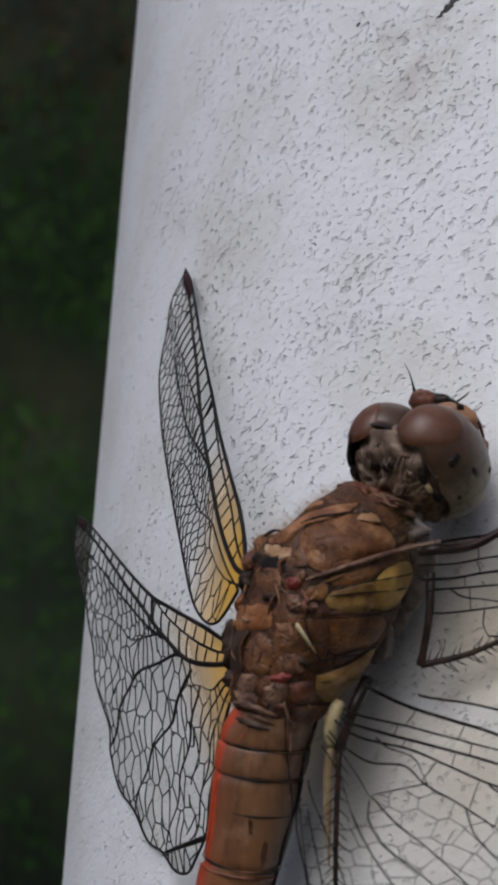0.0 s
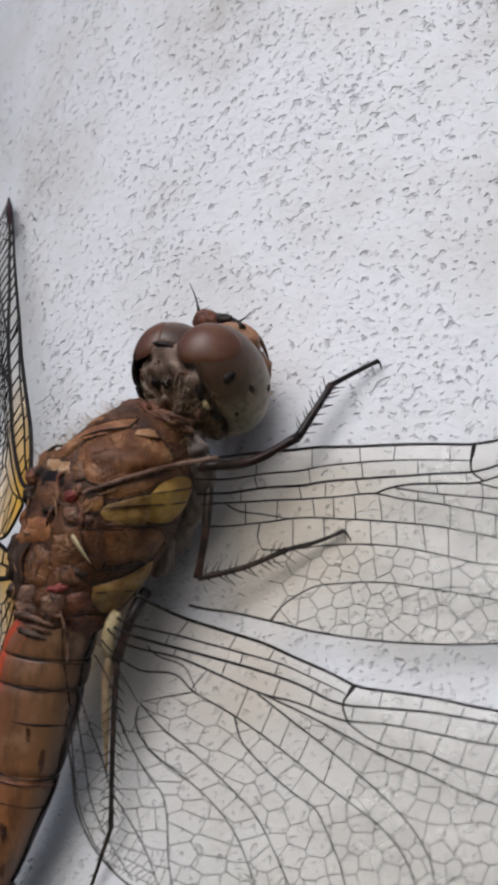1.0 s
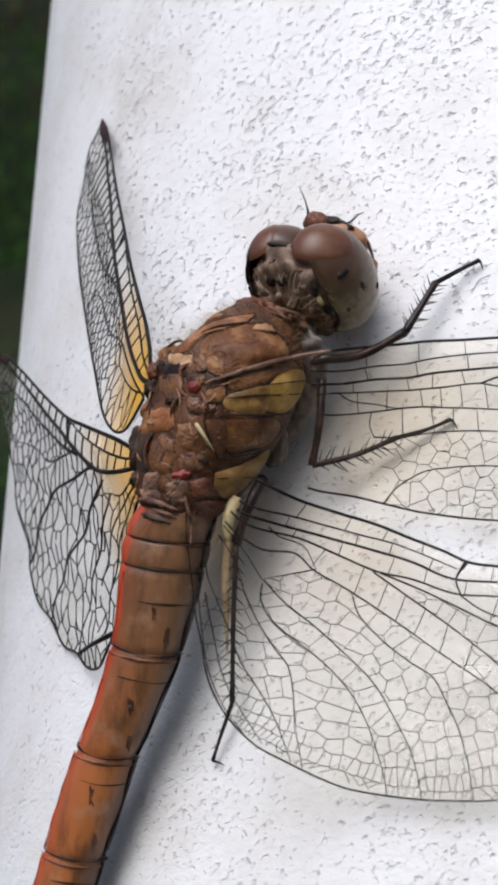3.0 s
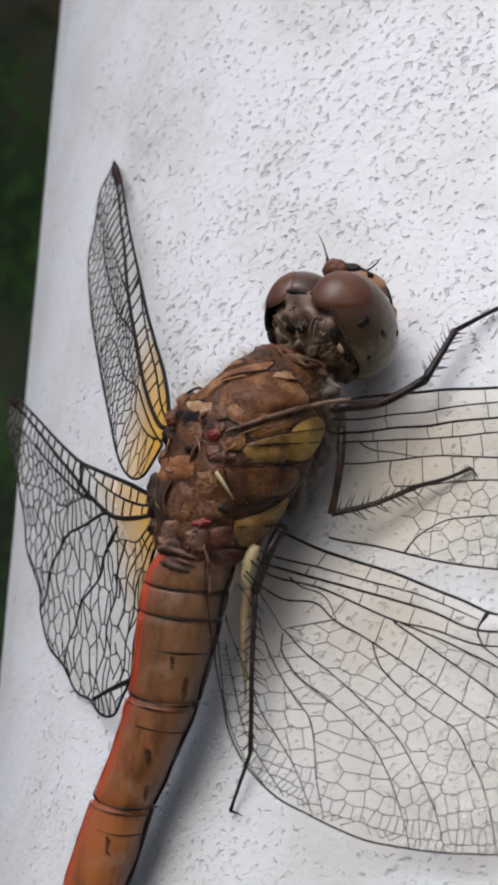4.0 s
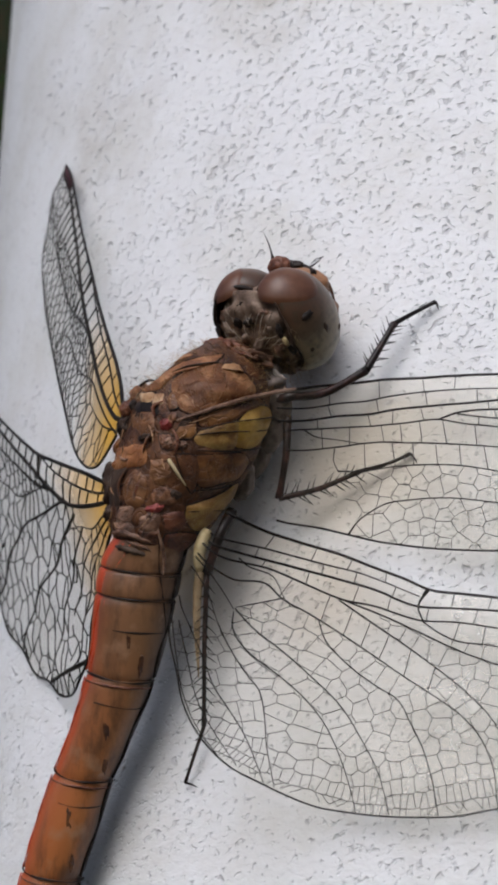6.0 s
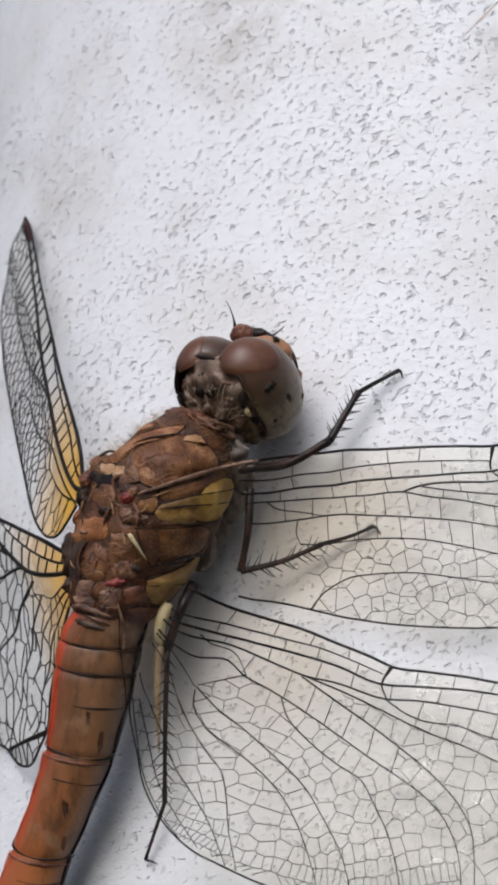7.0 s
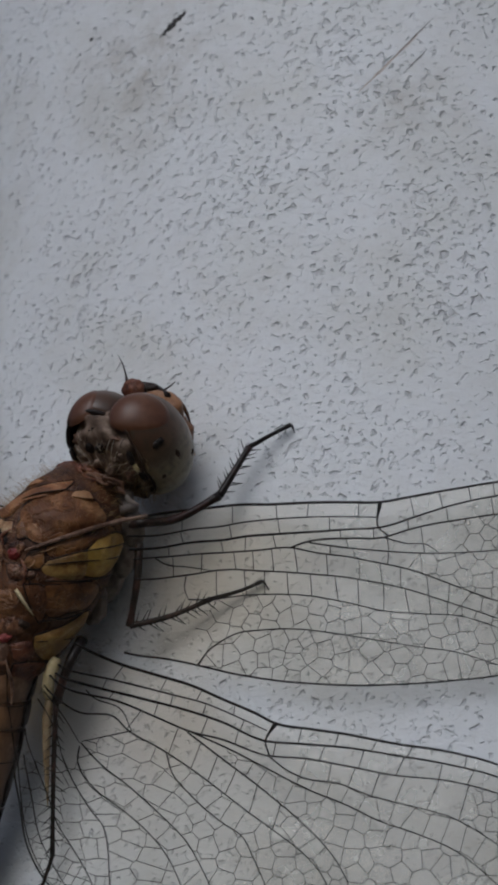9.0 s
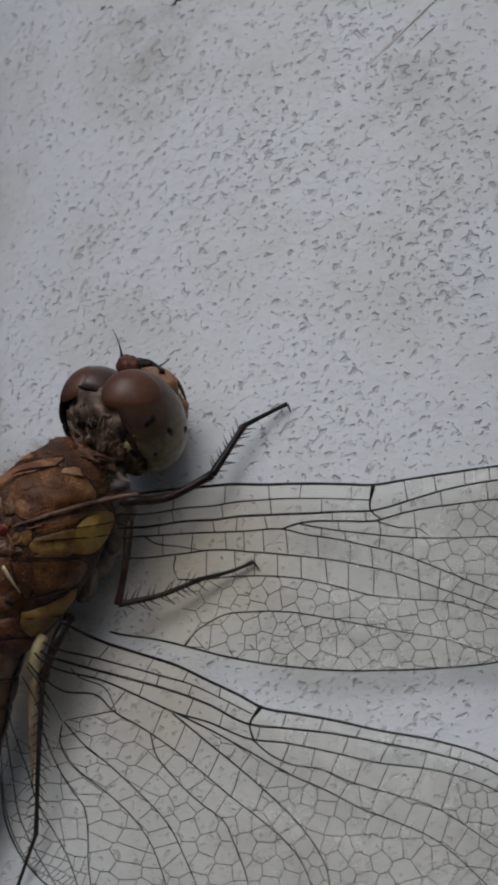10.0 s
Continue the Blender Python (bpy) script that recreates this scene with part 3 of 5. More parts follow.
def thorax_back():
    """Plates, folds and joints between the wings."""
    plates = (
        (((1.04, -34), (1.14, -17), (1.10, -6), (0.76, -6), (0.72, -20)), CREAM, 0.22),
        (((1.12, -4), (1.10, 6), (0.80, 8), (0.74, -4)), CREAM, 0.22),
        (((0.60, -34), (0.64, 4), (0.30, 8), (0.22, -20)), DARK, 0.05),
        (((1.05, 9), (1.3, 12), (0.85, 22), (0.62, 22), (0.7, 11)), UMBER, 0.12),
        (((0.15, -28), (0.23, 2), (-0.10, 6), (-0.41, 8), (-0.58, -4), (-0.31, -20)), CAMEL, 0.24),
        (((0.25, 8), (0.5, 18), (0.28, 26), (0.05, 20)), MOTTLED, 0.14),
        (((-0.55, 14), (-0.52, 28), (-0.95, 36), (-1.1, 22)), MOTTLED, 0.20),
        (((-1.40, -46), (-1.25, -28), (-1.11, 4), (-1.72, 9), (-2.05, -8), (-2.2, -40)), AMBER, 0.22),
        (((-2.05, -2), (-2.30, 14), (-3.0, 18), (-3.50, 16), (-3.48, -2), (-2.70, -12)), HAZEL, 0.34),
        (((-2.1, -34), (-2.15, -10), (-2.75, -16), (-3.55, -8), (-3.9, -24), (-3.0, -44)), SOOT, 0.12),
        (((-1.60, 13), (-1.48, 27), (-2.21, 37), (-2.58, 33), (-2.55, 23)), HAZEL, 0.28),
        (((-2.72, 22), (-2.65, 42), (-3.2, 50), (-3.25, 26)), MOTTLED, 0.20),
        (((0.15, 30), (0.05, 42), (-0.5, 44), (-0.55, 28)), UMBER, 0.12),
        (((-3.7, -12), (-3.72, 10), (-4.2, 10), (-4.2, -16)), TAUPE, 0.24),
        (((-3.95, 15), (-3.82, 38), (-4.36, 45), (-4.50, 22)), TAUPE, 0.28),
        (((-4.55, 20), (-4.56, 46), (-5.1, 50), (-5.0, 22)), MOTTLED, 0.22),
        (((-4.35, -24), (-4.4, 14), (-4.95, 18), (-5.0, -14)), TAUPE, 0.20),
    )
    for k, (loop, mat, lift) in enumerate(plates):
        bent = [(y + RNG0.uniform(-0.03, 0.03), d + RNG0.uniform(-1.5, 1.5)) for y, d in loop]
        plate("back_plate", bent, mat, "", lift * 0.42, rings=6, edge=k % 3 == 0, ragged=0.04 if mat is AMBER else 0.08, lumpy=0.6)
    # folds that run round the plates
    folds = (((-2.2, 3), (-2.6, -1), (-3.35, 0), (0.06)), ((-2.3, 10), (-2.8, 9), (-3.4, 9), (0.06)), ((-2.1, -12), (-2.75, -14), (-3.6, -10), (0.05)), ((-1.5, -30), (-1.75, -16), (-1.6, -4), (0.05)),
             ((0.9, 8), (0.55, 0), (0.1, 5), (0.06)), ((-0.35, 8), (-0.8, 5), (-1.4, 4), (0.06)), ((-2.55, 12), (-3.0, 8), (-3.6, 12), (0.06)), ((-0.2, 24), (-0.7, 33), (-1.3, 34), (0.05)))
    for k, (p, q, r, w) in enumerate(folds):
        one_tube("back_fold", spline([chest(*p, 0.02), chest(*q, 0.12), chest(*r, 0.02)], 14), [0.02 + w * math.sin(math.pi * i / 13) for i in range(14)], (TAUPE, RUSSET, BROWN)[k % 3], THORAX)
    # pale cords at the waist, a grey bar before the first ring and a fold down the flank
    one_tube("waist_fold", spline([chest(-5.42, -30, 0.10), chest(-5.36, 0, 0.22), chest(-5.42, 24, 0.22), chest(-5.6, 50, 0.10)], 18), [0.05 + 0.09 * math.sin(math.pi * i / 17) + 0.03 * math.sin(i * 2.3) for i in range(18)], SOOT, THORAX, "dark grey fold at the waist")
    one_tube("waist_fold", spline([chest(-5.02, 4, 0.14), chest(-5.12, 24, 0.22), chest(-5.32, 44, 0.16)], 14), [0.03 + 0.05 * math.sin(math.pi * i / 13) for i in range(14)], TAUPE, THORAX, "grey brown fold at the waist")
    one_tube("waist_fold", spline([chest(-4.38, 43, 0.10), chest(-4.98, 54, 0.20), chest(-5.4, 64, 0.20), (1.02, -6.35, 0.15)], 16), [0.03 + 0.05 * math.sin(math.pi * i / 15) for i in range(16)], TAUPE, THORAX, "grey brown fold down the flank")
    one_tube("waist_fold", spline([chest(-4.85, -24, 0.10), chest(-4.72, 2, 0.20), chest(-4.82, 24, 0.20), chest(-5.02, 42, 0.10)], 18), [0.04 + 0.10 * math.sin(math.pi * i / 17) + 0.025 * math.sin(i * 1.7) for i in range(18)], TAUPE, THORAX, "grey brown fold at the waist")
    spots = (
        ("red_joint", -0.09, 17, (0.28, 0.26, 0.16), RED, "dull red membrane at the wing root"), ("red_joint", -3.55, 32, (0.40, 0.20, 0.14), RED, "dull red membrane at the wing root"),
        ("red_joint", 0.30, -52, (0.30, 0.40, 0.30), RUSSET, "dull red membrane at the wing root"),
        ("wing_joint", -0.50, -40, (0.40, 0.42, 0.34), DARK, ""), ("wing_joint", -2.8, -50, (0.40, 0.80, 0.40), SOOT, ""), ("wing_joint", 0.45, -30, (0.26, 0.26, 0.22), DARK, ""),
        ("wing_joint", -0.72, -1, (0.34, 0.16, 0.20), SOOT, ""), ("wing_joint", -0.77, 25, (0.22, 0.20, 0.20), TAUPE, ""), ("wing_joint", -4.1, -40, (0.34, 0.34, 0.30), SOOT, ""), ("wing_joint", 0.05, 34, (0.30, 0.16, 0.14), SOOT, ""),
        ("wing_joint", -2.9, 46, (0.30, 0.20, 0.16), SOOT, ""), ("wing_joint", -0.85, 38, (0.16, 0.16, 0.14), TAUPE, ""),
        ("wing_joint", -2.05, -34, (0.30, 0.18, 0.2), AMBER, ""), ("wing_joint", -1.3, -46, (0.30, 0.34, 0.2), AMBER, ""), ("wing_joint", -3.9, 30, (0.2, 0.2, 0.16), TAUPE, ""),
    )
    for i, (name, y, deg, radii, mat, label) in enumerate(spots):
        one_ball(name, chest(y, deg, -0.03), radii, mat, THORAX, pose(0, 0, 0, 0, deg, 25 * math.sin(i * 2.3)), label, lumps=0.35, seed=i * 3.7, nu=24, nv=14)
    rng = random.Random(31)
    for k in range(34):
        y, d = rng.uniform(-4.8, 1.2), rng.uniform(-40, 46)
        turn, ln, bow = rng.uniform(-1.2, 1.2), rng.uniform(0.15, 0.5), rng.uniform(-4, 4)
        run = [(y + ln * math.cos(turn) * t, d + ln * math.sin(turn) * t * 20 + bow * (1 - t * t)) for t in np.linspace(-1, 1, 7)]
        w = rng.uniform(0.014, 0.03)
        pale = rng.random() < 0.3
        # dark creases; the pale threads are highlights put in as tan colour
        one_tube("pale_glint" if pale else "dark_crease", [chest(*q, 0.10) for q in run], [w * (0.3 + math.sin(math.pi * i / 6)) for i in range(7)], TAN if pale else DARK, THORAX, sides=5)
    ridge = spline([chest(-1.46, 31, 0.26), chest(-1.95, 41, 0.30), chest(-2.52, 53, 0.14)], 10)
    one_tube("pale_ridge", ridge, [0.07, 0.085, 0.085, 0.08, 0.07, 0.06, 0.05, 0.04, 0.03, 0.015], PALE, THORAX, "whitish ridge")


thorax_back()
one_ball("wing_hinge", (-2.02, -0.45, 0.02), (0.36, 0.52, 0.30), SOOT, FLY, pose(0, 0, 0, 0, 0, 12), "dark hinge of the forewing", 0.5, 11.0, 28, 18)
one_ball("wing_hinge", (-2.02, -1.70, -0.10), (0.48, 0.55, 0.32), AMBER, FLY, None, "amber lobe behind the forewing root", 0.4, 12.0, 28, 18)
one_ball("wing_hinge", (-2.38, -3.15, 0.10), (0.42, 0.85, 0.40), SOOT, FLY, pose(0, 0, 0, 0, 0, -14), "dark brown hinge of the hindwing", 0.5, 13.0, 28, 18)
one_ball("wing_hinge", (-2.05, 0.30, 0.08), (0.32, 0.34, 0.28), RUSSET, FLY, None, "red-brown knob at the forewing root", 0.3, 14.0, 28, 18)
one_ball("shoulder_lobe", (-1.95, 0.75, -0.72), (0.68, 0.62, 0.48), GINGER, FLY, pose(0, 0, 0, 0, -20, 20), "ginger lobe before the forewing root", 0.3, 15.0, 32, 20)
one_ball("hip", (2.15, 1.05, -4.75), (0.62, 0.85, 0.50), PLEURA, FLY, pose(0, 0, 0, 20, 30, 10), "grey brown hip", 0.2, 1.0, 32, 20)
one_ball("hip", (1.7, -0.4, -4.9), (0.55, 0.85, 0.45), PLEURA, FLY, pose(0, 0, 0, 0, 30, -12), "grey brown hip", 0.2, 2.0, 32, 20)
# underside lump added to block light and deepen the shadow on the post
one_ball("belly", (0.35, -0.6, -4.9), (1.35, 2.0, 0.9), PLEURA, FLY, None, "grey brown underside of the thorax, added to deepen its shadow", 0.15, 5.0, 32, 20)
one_ball("hip", (1.0, -2.3, -4.1), (0.6, 1.0, 0.45), PLEURA, FLY, None, "grey brown hip", 0.2, 3.0, 32, 20)
one_ball("neck", (0.75, 3.45, -4.4), (0.95, 0.95, 1.0), NAPE, FLY, label="grey brown neck", lumps=0.7, nu=40, nv=26)
one_ball("collar", (0.52, 3.12, -3.22), (1.12, 0.36, 0.48), RUSSET, FLY, pose(0, 0, 0, -30, 0, -10), "red-brown collar behind the head", lumps=0.7, seed=4, nu=40, nv=24)
one_ball("collar", (1.55, 2.75, -3.9), (0.75, 0.34, 0.9), TAUPE, FLY, pose(0, 0, 0, -20, 20, -10), "dark collar lobe", lumps=0.7, seed=7, nu=36, nv=24)
one_tube("neck_side", spline(((0.7, 3.9, -4.7), (1.15, 3.2, -4.45), (1.7, 2.45, -4.4), (2.25, 1.6, -4.45)), 16), [0.5 + 0.07 * math.sin(i * 1.9) for i in range(16)], PLEURA, FLY, "grey brown side of the neck", 14)
one_tube("neck_fold", spline(((1.35, 3.45, -4.15), (1.75, 2.8, -4.0), (2.1, 2.2, -4.0), (2.5, 1.7, -4.15)), 14), [0.03 + 0.06 * math.sin(math.pi * i / 13) for i in range(14)], SOOT, FLY, "dark fold beside the neck")
one_tube("pale_lobe", spline(((2.1, 2.55, -4.2), (2.35, 2.2, -4.35), (2.75, 2.05, -4.6)), 10), [0.03, 0.08, 0.12, 0.14, 0.14, 0.13, 0.11, 0.08, 0.05, 0.02], GREYPALE, FLY, "whitish lobe under the head")

# the abdomen: an axis that bends back along the paint, ringed segments
AXIS = spline(((-0.45, -4.9, -0.50, 1.62), (-0.85, -6.0, -0.40, 1.78), (-0.95, -7.6, -0.20, 1.78), (-0.97, -9.4, 0.02, 1.62), (-1.06, -11.3, 0.33, 1.50), (-1.45, -13.3, 0.72, 1.36),
               (-1.95, -15.3, 1.14, 1.35), (-2.36, -18.0, 1.68, 1.36), (-2.78, -21.0, 2.2, 1.3), (-3.2, -24.5, 2.9, 1.1), (-3.6, -28.0, 3.6, 0.85), (-3.75, -29.4, 3.9, 0.5)), 400)


def segment(y0, y1, hump=0.04):
    """One ring of the abdomen between two stations along the body."""
    rows_at = np.linspace(y0, y1, 18)
    bm = bmesh.new()
    uv = bm.loops.layers.uv.new("UVMap")
    rows = []
    n = 40
    for i, y in enumerate(rows_at):
        c = np.array([np.interp(-y, -AXIS[:, 1], AXIS[:, k]) for k in range(4)])
        t = i / (len(rows_at) - 1)
        r = c[3] * (1 + hump * (math.sin(math.pi * t) ** 0.6 - 0.6)) - 0.06 * (t > 0.97) - 0.06 * (t < 0.03)
        row = []
        for k in range(n + 1):
            g = math.tau * k / n - math.pi
            keel = 0.07 * math.exp(-((g / 0.22) ** 2))
            row.append(bm.verts.new((c[:3] + np.array((r * math.sin(g), 0, (r * 0.94 + keel) * math.cos(g)))) * MM))
        rows.append((row, y))
    for (r1, ya), (r2, yb) in zip(rows, rows[1:]):
        for k in range(n):
            f = bm.faces.new((r1[k], r2[k], r2[k + 1], r1[k + 1]))
            for loop, (kk, yy) in zip(f.loops, ((k, ya), (k, yb), (k + 1, yb), (k + 1, ya))):
                loop[uv].uv = (kk / n, -yy)
    return part("abdomen_segment", bm, ABDOMEN, FLY, "red-backed tan segment")


def body_spot(y, deg, off=0.0):
    """A spot on the abdomen: y along, deg round from the back to the right side."""
    c = np.array([np.interp(-y, -AXIS[:, 1], AXIS[:, k]) for k in range(4)])
    g = radians(deg)
    return c[:3] + (c[3] + off) * np.array((math.sin(g), 0, 0.94 * math.cos(g)))


def ring(y, radius, parent, d0=-130, d1=130):
    """A dark seam round the abdomen, lower on the flank than on the back."""
    run = np.linspace(d0, d1, 30)
    one_tube("seam", [body_spot(y - 0.10 * math.sin(radians(d - 25)) + 0.03 * math.sin(d * 0.05 + y), d, 0.018) for d in run],
             [radius * (0.75 + 0.35 * math.sin(d * 0.07 + y)) for d in run], DARK, parent, sides=5)


STATIONS = (-5.0, -6.35, -7.45, -10.85, -15.2, -19.45, -23.4, -26.4, -28.2, -29.4)


for ya, yb in zip(STATIONS, STATIONS[1:]):
    seg = segment(ya, yb)
    if yb < -9:
        # the hind border: a dark seam, a swollen lip and a second finer line
        ring(yb + 0.03, 0.050, seg, -60, 128)
        one_tube("lip", [body_spot(yb - 0.30 + 0.08 * math.cos(radians(d)), d, 0.015) for d in np.linspace(-50, 118, 30)], [0.02 + 0.035 * math.sin(math.pi * i / 29) for i in range(30)], RUSSET, seg, "red-brown lip of the segment")
        ring(yb - 0.90 + 0.16 * math.sin(yb * 1.3), 0.034, seg, 8, 122)
    else:
        ring(yb + 0.03, 0.042, seg, -20, 118)
    if yb == -10.85:
        ring(-8.75, 0.045, seg, -8, 112)
    if ya > -26:
        one_tube("side_line", [body_spot(y, 108 + 4 * math.sin(y * 2.1)) for y in np.linspace(ya - 0.1, yb + 0.1, 14)], [0.055 + 0.05 * abs(math.sin(i * 0.5)) for i in range(14)], DARK, seg, "black line along the flank")
    if ya > -9:
        one_tube("flank_line", [body_spot(y, np.interp(-y, (5.0, 6.1, 7.4, 8.8, 10.8), (56, 69, 86, 108, 118))) for y in np.linspace(ya - 0.05, yb + 0.1, 12)], 0.032, DARK, seg)
    # thin bright red cords along the back
    for deg, wide in ((-16, 0.035), (-4, 0.022)):
        one_tube("back_line", [body_spot(y, np.interp(-y, (5, 7.5, 9.5, 11.5, 16, 24), (20, 2, -6, -26, -36, -30)) + deg + 2 * math.sin(y * 3), 0.04) for y in np.linspace(ya - 0.15, yb + 0.15, 16)], [wide * (0.7 + 0.3 * math.sin(i * 1.3)) for i in range(16)], SCARLET, seg, "thin red line along the back")
    # dark flecks on the flank
    flecks = ((0.80, 72, 0.50), (0.42, 44, 0.62)) if yb < -9 else ()
    for k, (t, deg, ln) in enumerate(flecks):
        y = ya + (yb - ya) * t
        one_ball("dark_spot", body_spot(y, deg, -0.012), (0.13, ln, 0.032), BROWN, seg, pose(0, 0, 0, 0, deg, 8 * k - 4), lumps=0.5, seed=y)

# ---------------------------------------------------------------- wings: planform veins in millimetres along and across, then laid out in space


def fore_veins():
    v = {}
    v["costa"] = ((0, 0.1), (1.0, 0.5), (2.0, 1.15), (3.2, 1.75), (4.65, 2.13), (6.94, 1.94), (8.84, 1.78), (10.13, 1.63), (11.34, 1.49), (12.46, 1.59), (14.36, 1.85), (16.4, 2.1), (19.2, 1.95), (21.8, 1.1), (23.3, -0.4))
    v["subcosta"] = ((0, 0.2), (1.6, 0.3), (2.47, 0.51), (3.8, 1.12), (4.83, 1.27), (6.8, 1.26), (8.93, 1.12), (11.24, 0.86))
    v["radius"] = ((0, -0.1), (1.4, -0.3), (2.47, -0.06), (3.77, 0.54), (5.29, 0.68), (7.25, 0.56), (8.9, 0.46), (10.06, 0.44), (11.2, 0.40), (12.85, 0.77), (14.3, 1.14), (16.3, 1.5), (19.0, 1.45), (21.6, 0.7))
    v["sector"] = ((7.61, -0.09), (8.17, 0.05), (8.88, 0.10), (10.04, 0.02), (11.37, -0.05), (12.35, 0.20), (13.51, 0.39), (14.24, 0.45), (16.2, 0.65), (19.3, 0.6), (22.3, -0.2))
    v["second"] = ((8.4, 0.02), (9.56, -0.30), (10.92, -0.58), (12.28, -0.80), (13.41, -0.90), (14.13, -0.92), (16.5, -0.9), (19.2, -1.0), (22.2, -1.5))
    v["link"] = ((11.37, -0.05), (12.31, -0.39), (13.1, -0.50), (13.52, -0.86))
    v["middle"] = ((0, -0.4), (1.3, -0.8), (2.61, -0.40), (4.13, 0.07), (6.23, 0.0), (7.61, -0.09), (8.61, -0.43), (9.99, -0.78), (10.89, -1.07), (12.23, -1.50), (13.32, -1.98), (14.02, -2.32), (16.0, -3.2), (18.5, -3.9), (20.4, -4.1))
    v["hind_media"] = ((0, -0.8), (1.95, -1.43), (3.56, -0.95), (4.39, -0.70), (6.43, -0.95), (8.54, -1.35), (9.69, -1.59), (10.83, -1.91), (12.16, -2.33), (13.26, -2.79), (13.96, -3.08), (15.9, -3.9), (18.4, -5.1))
    v["arculus"] = ((2.61, -0.40), (2.85, -0.60), (3.58, -0.62), (4.39, -0.70))
    v["triangle"] = ((3.47, -1.04), (3.40, -1.6), (3.5, -2.0))
    v["upper"] = ((3.5, -2.0), (4.8, -1.9), (6.64, -2.01), (8.27, -2.27), (9.86, -2.74), (11.2, -3.19), (12.76, -3.43), (13.92, -3.55), (15.9, -4.3), (17.6, -5.3))
    v["cubitus"] = ((3.70, -4.76), (4.2, -4.05), (5.11, -3.51), (6.3, -3.47), (7.72, -3.61), (9.55, -4.05), (11.11, -4.47), (12.65, -4.85), (13.79, -5.09), (15.9, -5.9))
    v["edge"] = ((0, -2.2), (0.6, -3.8), (1.7, -4.57), (2.91, -4.63), (3.95, -4.83), (5.28, -5.26), (6.92, -5.72), (8.52, -6.03), (10.09, -6.23), (11.87, -6.29), (13.69, -6.27), (15.9, -6.1), (18.4, -5.3), (20.6, -4.0), (22.4, -2.2), (23.3, -0.4))
    strips = (("costa", "subcosta", 2.9, 11, 1.75), ("costa", "radius", 12.2, 21.5, 1.2), ("subcosta", "radius", 2.8, 11, 1.75), ("radius", "middle", 2.6, 7.5, 1.35), ("radius", "sector", 9.2, 21.3, 1.5),
              ("sector", "second", 9.4, 14.2, 1.6), ("second", "middle", 8.9, 12.3, 1.15), ("middle", "hind_media", 2.8, 14.0, 1.05), ("hind_media", "upper", 4.2, 13.9, 0.92))
    fields = (("upper", "cubitus", 3.7, 15.9, 0.86), ("cubitus", "edge", 3.6, 15.9, 0.80, 1.15), ("second", "middle", 12.3, 20.4, 0.85), ("sector", "second", 14.2, 22.2, 0.72),
              ("middle", "hind_media", 14.0, 18.4, 0.75), ("hind_media", "upper", 13.9, 17.6, 0.75), ("upper", "edge", 15.9, 17.6, 0.7), ("second", "edge", 18.4, 22.2, 0.66))
    return v, strips, fields, (11.34, 19.3, 21.4)


